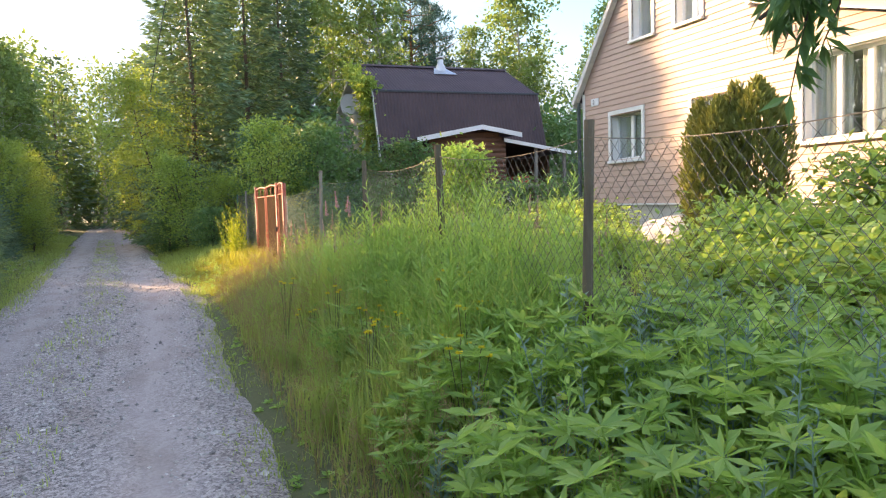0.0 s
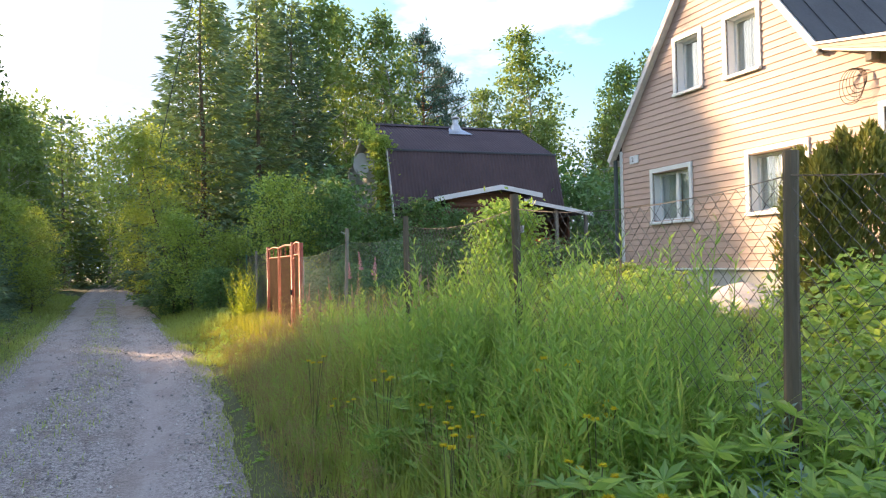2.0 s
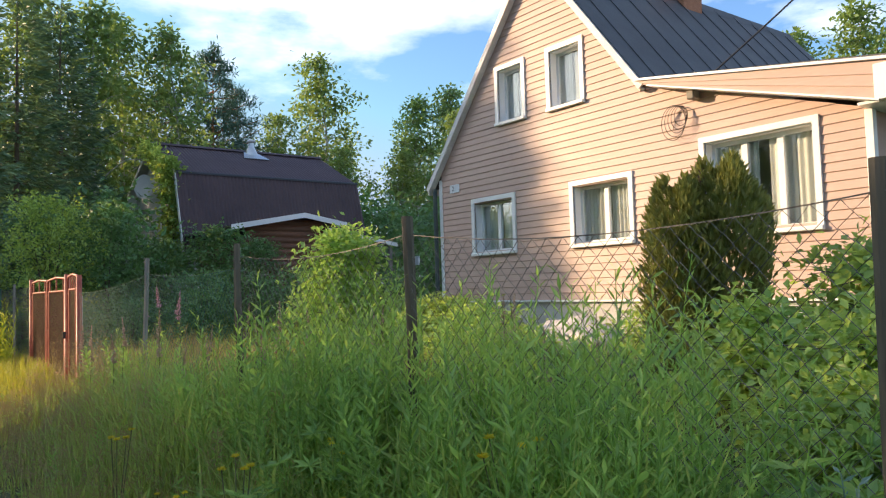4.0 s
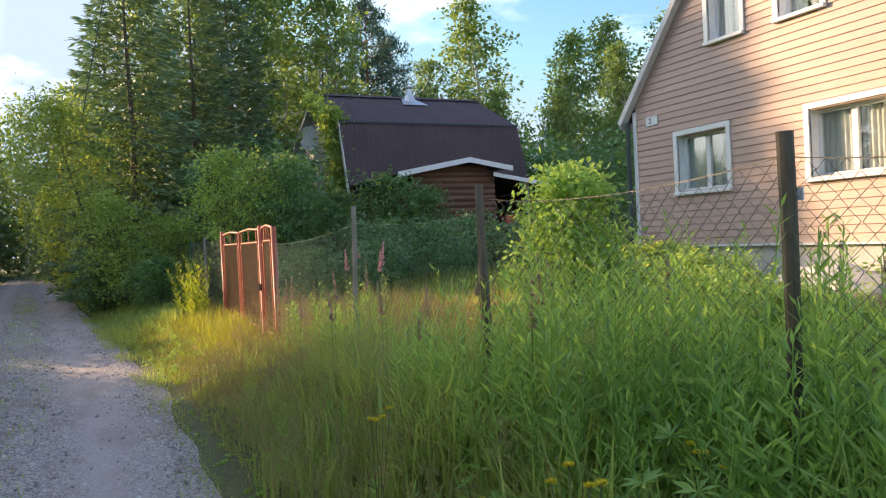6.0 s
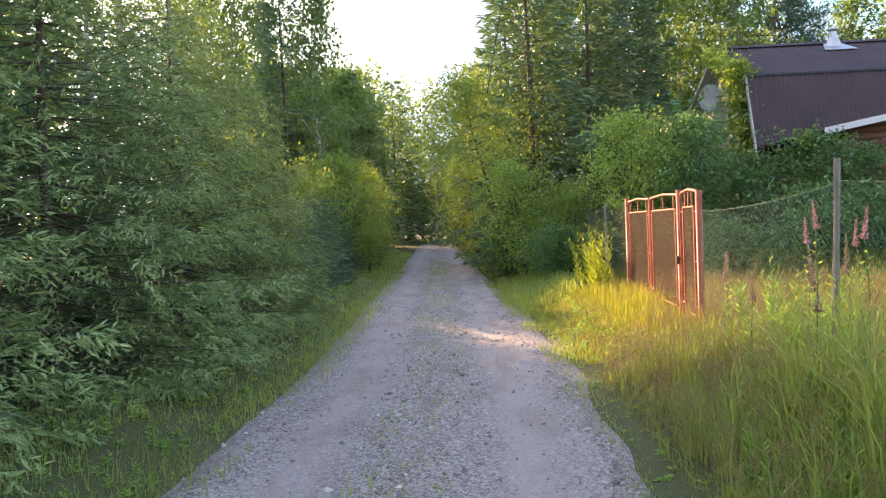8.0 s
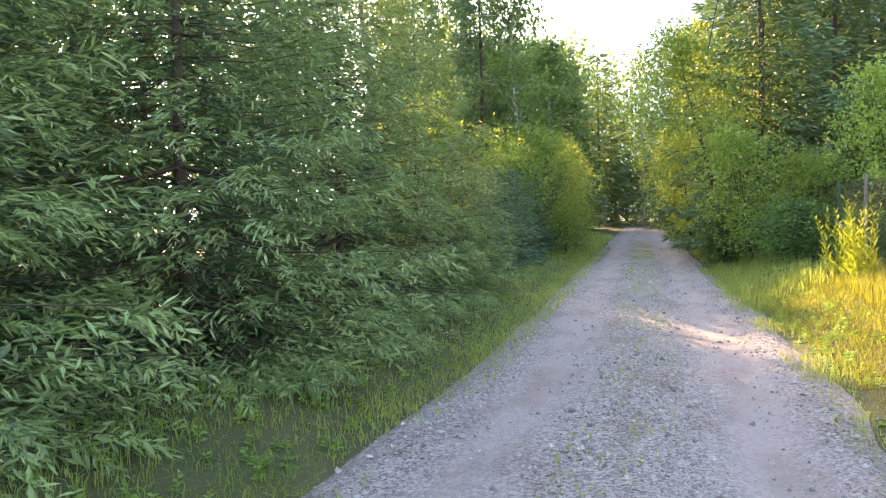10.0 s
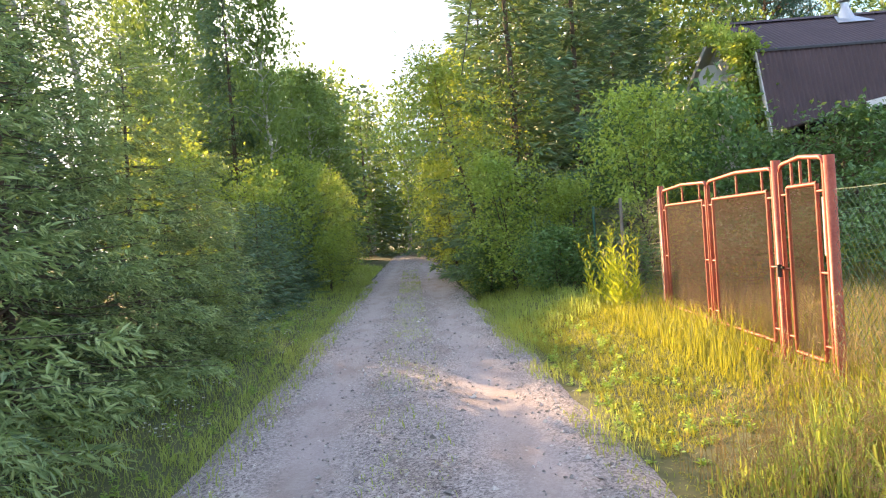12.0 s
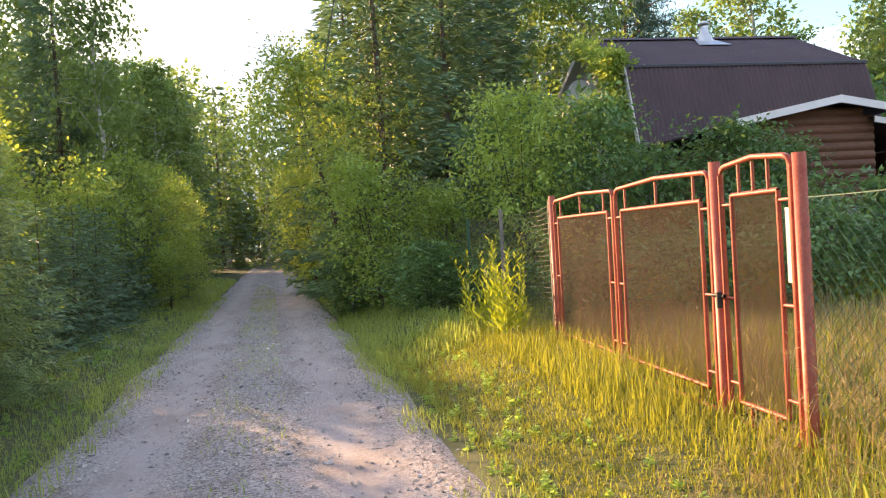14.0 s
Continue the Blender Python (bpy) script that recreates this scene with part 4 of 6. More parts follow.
def gate_leaf(name, ya, yb, top, low, parent, label):
    """A leaf: rounded outer frame, an inset netted frame hung in it on short bars."""
    r = 0.017
    x = FX
    o = [(x, ya, low), (x, ya, top - 0.05), (x, ya + 0.014, top - 0.014), (x, ya + 0.05, top), (x, (ya + yb) / 2, top + 0.025), (x, yb - 0.05, top), (x, yb - 0.014, top - 0.014), (x, yb, top - 0.05), (x, yb, low), ]
    leaf = bars(name, [(np.array(o), r), (np.array([(x, ya, low), (x, yb, low)]), r)], M_REDPAINT, parent, label)
    ia, ib, it, il = ya + 0.11, yb - 0.11, top - 0.17, low + 0.12
    ring = [(x, ia, il), (x, ia, it), (x, ib, it), (x, ib, il)]
    for k in range(4):
        p, q = ring[k], ring[(k + 1) % 4]
        bars("inner_frame", [(np.array([p, q]), 0.016)], M_REDPAINT, leaf, "", 4)
    short = [((x, y, it), (x, y, top)) for y in np.linspace(ia + 0.08, ib - 0.08, 3)]
    short += [((x, ya, zz), (x, ia, zz)) for zz in (it - 0.05, (it + il) / 2, il + 0.1)] + [((x, ib, zz), (x, yb, zz)) for zz in (it - 0.05, (it + il) / 2, il + 0.1)]
    short += [((x, y, low), (x, y, il)) for y in (ia + 0.1, ib - 0.1)]
    for p, q in short:
        bars("spacer_bar", [(np.array([p, q]), 0.010)], M_REDPAINT, leaf, "", 5)
    lines = []
    c = 0.019
    for k in np.arange(ia - (it - il), ib, c):
        p, q = (k, il), (k + (it - il), it)
        for s in (1, -1):
            a0, a1 = max(p[0], ia), min(q[0], ib)
            if a1 - a0 < 0.01:
                continue
            z0, z1 = il + (a0 - k), il + (a1 - k)
            if s < 0:
                a0, a1 = ia + ib - a0, ia + ib - a1
            lines.append((np.array([(x + 0.002 * s, a0, z0), (x + 0.002 * s, a1, z1)]), 0.0013))
    bars("mesh_panel", lines, M_GATENET, leaf, "brown rusty expanded mesh", 3)
    return leaf


def gate_post(y, top, r=0.032):
    v, f = tubes([([(FX, y, 0.0), (FX, y, top)], r)], 10)
    f.append(np.arange(10, 20)[None, :])
    return link_mesh("gate_post", v, f, M_REDPAINT, gate, "red oxide steel tube post", True)


gate_post(13.32, 1.74, 0.034)
gate_post(14.10, 1.78, 0.034)
gate_post(17.22, 1.79, 0.034)
gate_leaf("gate_leaf", 14.17, 15.60, 1.73, 0.30, gate, "wide netted gate leaf")
gate_leaf("gate_leaf", 15.66, 17.15, 1.73, 0.30, gate, "wide netted gate leaf")
wicket = gate_leaf("wicket", 13.39, 14.04, 1.74, 0.28, gate, "narrow netted wicket door")
bars("lock_hasp", [(np.array([(FX - 0.04, 13.99, 1.0), (FX - 0.04, 14.12, 1.0)]), 0.012), (np.array([(FX - 0.05, 14.03, 0.93), (FX - 0.05, 14.03, 1.02)]), 0.018)], M_BLACK, wicket, "dark padlock and hasp")
part("letter_box", boxes((FX + 0.01, FX + 0.06, 13.41, 13.47, 1.1, 1.48)), M_DISH, gate, "grey metal plate by the wicket")
# white sheeting heap and overhead wire
heap = thing("sheeting_heap", "crumpled pale sheeting over a heap by the house", "sheeting")
bm = bmesh.new()
bmesh.ops.create_icosphere(bm, subdivisions=4, radius=1)
for q in bm.verts:
    d = 0.22 * noise.noise(q.co * 2.3) + 0.08 * noise.noise(q.co * 7)
    q.co = Vector((6.9 + q.co.x * 0.4 * (1 + d), 9.3 + q.co.y * 0.7 * (1 + d), 0.7 + max(-0.2, q.co.z) * 0.34 * (1 + d)))
part("sheet", bm, M_FILM, heap, smooth=True)
wire = thing("overhead_wire", "thin dark overhead wire slung above the lane", "cable")
a = np.linspace(0, 1, 24)[:, None]
p0, p1 = np.array([0.2, 25.0, 4.9]), np.array([1.7, 25.5, 11.5])
link_mesh("strand", *tubes([(p0 + (p1 - p0) * a + np.array([-0.25, 0, 0]) * a * (1 - a), 0.012)], 4), M_BLACK, wire)

# ---- plants ----
def spruce(h, radius, whorls, per, twig, needles, seed, name="spruce_tree", label="", category="tree", group="", low=0.12, dense=1.0):
    """A spruce: tapered trunk, whorls of drooping fan-shaped branches, twigs clad in needles, paler outer shoots."""
    g = np.random.default_rng(seed)
    ob = thing(name, label, category, group)
    zs = np.linspace(-0.2, h, 8)
    v, f = tubes([(np.stack([0.03 * np.sin(zs), 0.03 * np.cos(zs * 0.8), zs], 1), np.maximum(0.012 * h * (1 - zs / h) + 0.006, 0.006))], 8)
    limb, tp, td, tl, tip = [], [], [], [], []
    for k in range(whorls):
        u = float(np.clip((k + g.uniform(-0.3, 0.3)) / whorls, 0, 0.985))
        z = low + (h - low) * u
        reach = radius * (1 - u) ** 0.7 * (0.72 + 0.28 * min(1, (u + 0.05) * 5)) + 0.10
        m = max(4, int(per * (1 - 0.5 * u)))
        for b in range(m):
            az = 2 * np.pi * (b + g.uniform(-0.45, 0.45)) / m + k * 1.3
            L = reach * g.uniform(0.68, 1.12)
            o = np.array([math.cos(az), math.sin(az), 0])
            s = np.array([-o[1], o[0], 0])
            a = np.linspace(0, 1, 6)[:, None]
            droop = (0.40 - 0.50 * u) * L
            pts = np.array([0, 0, z]) + o * L * a - np.array([0, 0, 1]) * (droop * a - 0.20 * L * a ** 2.5)
            pts = pts + s * 0.05 * L * np.sin(a * 3 + b)
            limb.append((pts[[0, 2, 5]], np.array([0.006, 0.003, 0.001]) * (0.4 + L)))
            n = max(6, int(dense * L / twig * 5.5))
            t = np.clip(0.12 + 0.9 * g.random(n) ** 0.8, 0, 1)
            i = np.minimum((t * 5).astype(int), 4)
            p = pts[i] + (pts[i + 1] - pts[i]) * (t * 5 - i)[:, None]
            lat = g.uniform(-1, 1, n) * (0.42 * L * (1.08 - t) + 0.05)
            p = p + s * lat[:, None] + o * (np.abs(lat) * 0.35)[:, None] - np.array([0, 0, 1]) * (np.abs(lat) * g.uniform(0.1, 0.5, n))[:, None]
            d = o * g.uniform(0.5, 1.0, n)[:, None] + s * (np.sign(lat) * g.uniform(0.1, 0.9, n) * (1.3 - t))[:, None] + np.array([0, 0, 1]) * g.uniform(-0.45, 0.22, n)[:, None]
            tp.append(p)
            td.append(d)
            tl.append(twig * g.uniform(0.7, 1.3, n))
            tip.append((t + np.abs(lat) / (L + 0.1) > 0.62) & (g.random(n) < 0.8))
    tv, tf = tubes(limb, 3)
    link_mesh("trunk", *merge((v, f), (tv, tf)), M_BARK, ob, "", True)
    tp, td, tl, tip = np.concatenate(tp), unit(np.concatenate(td)), np.concatenate(tl), np.concatenate(tip)
    tp[:, 2] = np.maximum(tp[:, 2], 0.06)
    if needles:
        # each twig becomes a flat drooping spray: an axis with short shoots to both sides
        k = needles
        side = unit(np.cross(td, g.normal(0, 0.35, td.shape) + np.array([0, 0, 1.0])))
        t = np.tile(np.linspace(0.08, 1.0, k), len(tp))
        sg = np.where(np.tile(np.arange(k), len(tp)) % 2 == 0, 1.0, -1.0)
        sg = np.where(t > 0.99, 0.0, sg)
        P0, D0, S0, L0 = np.repeat(tp, k, 0), np.repeat(td, k, 0), np.repeat(side, k, 0), np.repeat(tl, k)
        base = P0 + D0 * (L0 * 1.5 * t)[:, None] - np.array([0, 0, 1.0]) * (t ** 2 * L0 * 0.45)[:, None]
        d = unit(D0 * 0.75 + S0 * (sg * 0.75)[:, None] + np.array([0, 0, -0.28]) * t[:, None] + g.normal(0, 0.14, base.shape))
        tp, td, tl, tip = base, d, L0 * (0.85 - 0.35 * t) * g.uniform(0.8, 1.25, len(t)), np.repeat(tip, k)
        tp[:, 2] = np.maximum(tp[:, 2], 0.05)
    for nm, sel, mat in (("crown", ~tip, M_SPRUCE), ("outer_growth", tip, M_SPRUCETIP if needles else M_SPRUCEFAR)):
        P, D, L = tp[sel], td[sel], tl[sel]
        sets = [leaves(P, D, L, L * (0.20 if needles else 0.26), 0.2)]
        if needles and nm != "crown":
            sets.append(leaves(P - np.array([0, 0, 0.003]), D + g.normal(0, 0.14, D.shape), L * 0.97, L * 0.17, 0.3))
        link_mesh(nm, *merge(*sets), mat, ob, "paler outer shoots" if nm != "crown" else "")
    return ob


def broadleaf(h, crown_r, base, limbs, count, size, mats, seed, name, label, category="tree", group="", droop=0.2, profile=1.0, narrow=0.55, stems=1, clump=0.30):
    """A leafy tree or bush: tapered trunk, limbs and twigs, and leaves in clumps along them."""
    g = np.random.default_rng(seed)
    bark, leafm = mats
    ob = thing(name, label, category, group)
    lines, ends = [], []
    for st in range(stems):
        lean = g.normal(0, 0.10 * h if stems > 1 else 0.02 * h, 2)
        zs = np.linspace(-0.25, h * 0.96, 9)
        a = np.clip(zs / h, 0, 1)
        trunk = np.stack([lean[0] * a ** 1.3 + 0.012 * h * np.sin(zs * 1.1 + st), lean[1] * a ** 1.3 + 0.012 * h * np.cos(zs * 0.9 + st), zs], 1)
        r0 = 0.013 * h / math.sqrt(stems)
        lines.append((trunk, np.maximum(r0 * (1.05 - a), 0.006)))
        for k in range(limbs):
            u = base + (0.99 - base) * (k + g.uniform(0, 1)) / limbs
            z = u * h
            i = min(np.searchsorted(zs, z) - 1, 7)
            p = trunk[i] + (trunk[i + 1] - trunk[i]) * (z - zs[i]) / (zs[i + 1] - zs[i])
            w = (u - base) / (1 - base)
            reach = crown_r * (math.sin(math.pi * (0.16 + 0.84 * w) ** profile) ** 0.7 * 0.9 + 0.12) * g.uniform(0.55, 1.2)
            az = k * 2.4 + g.uniform(-0.5, 0.5) + st
            o = np.array([math.cos(az), math.sin(az), 0])
            t = np.linspace(0, 1, 5)[:, None]
            rise = reach * narrow * g.uniform(0.6, 1.3)
            limb = p + o * reach * t + np.array([0, 0, 1.0]) * (rise * t - droop * reach * t ** 2.5) + g.normal(0, 0.04 * reach, (5, 3)) * t
            lines.append((limb[[0, 2, 4]], np.array([r0 * 0.4 * (1.1 - u), r0 * 0.2 * (1.1 - u), 0.004])))
            for q in range(6):
                tt = g.uniform(0.25, 1.0)
                ends.append(limb[min(int(tt * 4), 3)] + (limb[min(int(tt * 4) + 1, 4)] - limb[min(int(tt * 4), 3)]) * (tt * 4 % 1) + g.normal(0, 0.16 * reach, 3))
    link_mesh("trunk", *tubes(lines, 6), bark, ob, "", True)
    ends = np.array(ends)
    pick = g.integers(0, len(ends), count)
    off = g.normal(0, 1, (count, 3)) * clump * crown_r * (0.35 + 0.65 * g.random(len(ends)))[pick][:, None] * np.array([1, 1, 0.7])
    p = ends[pick] + off
    p[:, 2] = np.maximum(p[:, 2], 0.05)
    d = unit(off) * 0.9 + g.normal(0, 0.5, (count, 3)) + np.array([0, 0, -0.25])
    link_mesh("crown", *leaves(p, d, size * g.uniform(0.7, 1.3, count), size * 0.62 * g.uniform(0.7, 1.2, count), 0.12), leafm, ob)
    return ob


def pine(h, seed, label, low=0.45, spread=0.19, limbs=46, count=5200, group="far pines"):
    g = np.random.default_rng(seed)
    ob = thing("pine_tree", label, "tree", group)
    zs = np.linspace(-0.3, h, 9)
    lines, ends = [(np.stack([0.1 * np.sin(zs * 0.4), 0.1 * np.cos(zs * 0.3), zs], 1), np.maximum(0.016 * h * (1 - zs / h), 0.02))], []
    for k in range(limbs):
        u = low + (1 - low) * (k + g.random()) / limbs
        reach = h * spread * (1 - ((u - low) / (1.02 - low)) ** 1.6) * g.uniform(0.5, 1.25) + 0.25
        az = k * 2.4 + g.uniform(-0.4, 0.4)
        o = np.array([math.cos(az), math.sin(az), g.uniform(-0.05, 0.45)])
        t = np.linspace(0, 1, 4)[:, None]
        limb = np.array([0, 0, u * h]) + o * reach * t
        lines.append((limb, np.array([0.05, 0.04, 0.03, 0.01])))
        ends += [limb[0] + o * reach * g.uniform(0.35, 1.05) + g.normal(0, 0.16, 3) for _ in range(9)]
    link_mesh("trunk", *tubes(lines, 5), M_PINEBARK, ob, "", True)
    ends = np.array(ends)
    c = ends[g.integers(0, len(ends), count)]
    d = unit(g.normal(0, 1, c.shape) + np.array([0, 0, 0.5]))
    link_mesh("crown", *leaves(c + g.normal(0, 0.14, c.shape), d, 0.34, 0.07, 0.1), M_PINE, ob)
    return ob


def put(ob, x, y, turn=0.0, size=1.0, z=None, tall=1.0):
    zz = float(ground_z(np.array(float(x)), np.array(float(y)))) if z is None else z
    return pose(x, y, zz, 0, 0, turn) @ Matrix.Diagonal((size, size, size * tall, 1))


def plant(makers, spots, seed=3):
    """The first spots take the made trees themselves, the rest take copies."""
    g = random.Random(seed)
    used = set()
    for x, y, size, tall in spots:
        k = g.randrange(len(makers))
        m = put(makers[k], x, y, g.uniform(0, 360), size, tall=tall)
        if k in used:
            copy_thing(makers[k], m)
        else:
            used.add(k)
            placed.append((makers[k], m))
    for k, ob in enumerate(makers):
        if k not in used:
            placed.append((ob, put(ob, spots[-1][0] - 3 - k, spots[-1][1] + 6, 0, spots[-1][2])))


placed = []
# young spruces lining the lane
near = [spruce(5.0, 2.1, 30, 12, 0.125, 6, 11 + k, "spruce_tree", "dense young spruce with drooping green branches beside the lane", group="spruces along the lane", dense=0.5) for k in range(2)]
mid = [spruce(5.0, 1.9, 28, 11, 0.22, 0, 31 + k, "spruce_tree", "young spruce with dark green needles beside the lane", group="spruces along the lane") for k in range(2)]
plant(near, [(-4.05, 12.2, 1.0, 1.05), (-4.0, 14.9, 0.86, 1.1), (-4.0, 17.4, 0.76, 1.05), (-4.4, 9.3, 1.0, 1.0)])
plant(mid, [(-4.6, 6.2, 1.05, 1.0), (-5.9, 13.9, 1.05, 1.0), (-6.1, 10.7, 1.1, 1.0), (-6.3, 7.4, 1.1, 1.1), (-4.0, 19.6, 0.52, 1.0), (-4.0, 21.3, 0.44, 1.0), (-4.1, 23.1, 0.45, 1.0), (-4.3, 25.0, 0.46, 1.0), (-4.6, 27.2, 0.54, 1.0),
            (-5.5, 16.9, 0.85, 1.1), (-5.2, 30.5, 0.8, 1.0), (-5.2, 33.5, 0.7, 1.0), (-5.6, 36.8, 0.75, 1.0), (-6.4, 4.0, 1.2, 1.0), (-4.8, 2.0, 1.1, 1.0), (-4.8, -2.0, 1.1, 1.0)])
# tall spruces by the bend; the first is added to shade the house gable
big = [spruce(11.0, 2.5, 42, 10, 0.30, 0, 51 + k, "tall_spruce", "tall dark spruce by the bend of the lane", group="tall spruces", dense=1.6) for k in range(2)]
plant(big, [(-7.5, 33.4, 0.72, 1.72), (1.5, 28.0, 0.98, 1.05), (3.6, 30.4, 1.0, 1.05), (1.0, 33.5, 1.0, 0.95), (5.4, 33.5, 1.05, 1.05), (-9.5, 14.0, 1.0, 1.0), (-9.0, 9.0, 0.95, 1.0), (6.0, 38.5, 1.2, 1.0), (-10.0, 5.0, 1.0, 1.0), (-9.0, -2.0, 1.0, 1.0)])
# birches
birch = [broadleaf(11, 1.8, 0.16, 50, 5600, 0.215, (M_BIRCHBARK, M_BIRCH), 71 + k, "birch_tree", "tall birch with a loose airy green crown", group="birches", droop=0.55, narrow=0.9, clump=0.17) for k in range(3)]
plant(birch, [(-8.4, 46.8, 0.95, 1.0), (-10.2, 48.8, 1.0, 1.0), (-13.0, 52.5, 1.1, 1.0), (-7.0, 49.5, 0.9, 1.0), (-7.8, 15.0, 0.82, 1.0), (-8.2, 12.2, 0.85, 1.0), (-7.2, 45.5, 0.9, 1.0), (-10.5, 49.0, 1.0, 1.0),
             (-5.9, 31.6, 0.66, 1.4), (-9.2, 36.2, 0.76, 1.6), (-11.4, 39.2, 0.8, 1.6), (-13.8, 42.4, 0.85, 1.6), (-16.6, 46.2, 0.95, 1.6), (7.4, 37.5, 1.15, 1.05), (9.3, 40.0, 1.2, 1.05), (11.0, 38.5, 1.15, 1.05), (5.0, 40.0, 1.2, 1.1), (2.8, 38.0, 1.1, 1.1), (23.0, 46.0, 1.45, 1.0), (20.0, 47.5, 1.1, 1.0), (26.5, 41.0, 1.15, 1.0), (29.0, 40.0, 1.2, 1.0), (31.5, 37.0, 1.2, 1.0),
             (19.5, 38.0, 0.75, 1.0), (22.5, 36.5, 0.75, 1.0), (17.3, 35.5, 0.62, 1.0), (33.0, 17.0, 1.1, 1.0), (36.0, 21.0, 1.15, 1.0), (31.0, 24.0, 1.1, 1.0), (27.0, 30.5, 0.95, 1.0), (24.5, 33.5, 0.9, 1.0)])
airy = [broadleaf(10.5, 2.0, 0.24, 40, 3000, 0.12, (M_BIRCHBARK, M_BIRCH), 79, "birch_tree", "sparse birch that lets the low sun through", group="birches", droop=0.6, narrow=0.8, clump=0.22)]
plant(airy, [(-6.5, 21.3, 0.85, 1.0), (-8.2, 22.3, 0.95, 1.0), (-9.6, 25.2, 1.0, 1.0), (-11.5, 28.0, 1.0, 1.0), (-7.0, 18.4, 0.8, 1.0)])
pines = [pine(14.0, 91, "tall pine with a dark open crown")]
plant(pines, [(14.4, 42.5, 1.0, 1.0), (16.6, 45.0, 0.92, 1.0), (12.3, 44.0, 0.86, 1.0)])
# woods along the lane and beyond
def sunlit(x, y):
    """Across the open strip through which the evening sun comes in."""
    s = x * 0.805 + y * 0.592
    return 6.6 < s < 15.2 or 15.6 < s < 19.8


spots = []
g2 = random.Random(5)
for k in range(38):
    x, y = g2.uniform(-30, 6), g2.uniform(46, 76)
    if abs(x - float(road_x(np.array(y)))) < 3.0 or sunlit(x, y):
        continue
    spots.append((x, y, g2.uniform(0.95, 1.25) * (1.2 if x < -9 else 1.0), 1.0))
for k in range(14):
    spots.append((-16 + k * 1.7, 79 + g2.uniform(0, 6), g2.uniform(0.8, 1.1), 1.0))
for k in range(22):
    x, y = g2.uniform(-22, -8.5), g2.uniform(8, 44)
    if sunlit(x, y):
        continue
    spots.append((x, y, g2.uniform(0.7, 1.0), 1.0))
for k in range(16):
    x = 8 + k * 2.6
    spots.append((x, 52 + g2.uniform(-4, 5), g2.uniform(0.9, 1.2), 1.0))
wood = [broadleaf(11, 2.4, 0.15, 26, 1900, 0.33, (M_BIRCHBARK, M_BIRCH), 171, "woodland_tree", "distant birch in the woods beyond", group="distant woods", droop=0.4, narrow=0.7),
        spruce(12, 2.6, 26, 7, 0.62, 0, 172, "woodland_spruce", "distant dark spruce in the woods beyond", group="distant woods", dense=0.8)]
spots += [(-9.4, 56.0, 1.05, 1.0), (-7.6, 52.5, 0.95, 1.0), (-11.5, 62.0, 1.2, 1.0), (-8.8, 64.0, 1.25, 1.0), (-13.5, 58.5, 1.1, 1.0), (-0.2, 50.0, 0.95, 1.0), (-0.6, 57.0, 1.0, 1.0),
          (-1.6, 65.0, 1.1, 1.0), (-7.6, 73.0, 1.25, 1.0), (-4.6, 74.0, 1.25, 1.0), (-10.6, 71.0, 1.3, 1.0)]
plant(wood, spots, 9)
# bushes
willow = [broadleaf(4.6, 1.7, 0.06, 26, 6400, 0.125, (M_BARK, M_WILLOW), 201 + k, "willow_bush", "sunlit willow bush leaning over the lane edge", "bush", "roadside willows", droop=0.25, narrow=0.6, stems=3, clump=0.15) for k in range(2)]
plant(willow, [(1.0, 23.6, 0.62, 0.95), (2.0, 22.7, 0.52, 0.85), (3.25, 21.6, 0.68, 1.05), (-0.2, 31.5, 0.8, 1.0), (-4.9, 31.8, 0.75, 1.1), (-5.0, 35.0, 0.7, 1.1), (-5.6, 39.5, 0.8, 1.0), (-6.2, 42.5, 0.9, 1.1)])
deep = [broadleaf(3.6, 1.7, 0.05, 24, 5200, 0.145, (M_BARK, M_DEEP), 221 + k, "leafy_bush", "dense dark green bush", "bush", "garden bushes", droop=0.3, narrow=0.4, stems=3, clump=0.16) for k in range(2)]
plant(deep, [(4.5, 21.9, 0.76, 1.1), (5.9, 22.6, 0.62, 0.95), (7.2, 22.2, 0.78, 0.86), (8.5, 22.6, 0.58, 1.0), (1.6, 21.6, 0.50, 0.6), (3.4, 24.0, 0.8, 1.1), (9.7, 21.6, 0.36, 0.7), (2.6, 20.8, 0.42, 0.6), (0.5, 24.4, 0.5, 0.6), (1.0, 26.0, 0.6, 0.8)])
far_bush = [broadleaf(3.8, 1.9, 0.04, 20, 1500, 0.26, (M_BARK, M_DEEP), 231, "thicket_bush", "dark leafy thicket at the edge of the woods", "bush", "thickets", droop=0.3, narrow=0.4, stems=3, clump=0.32)]
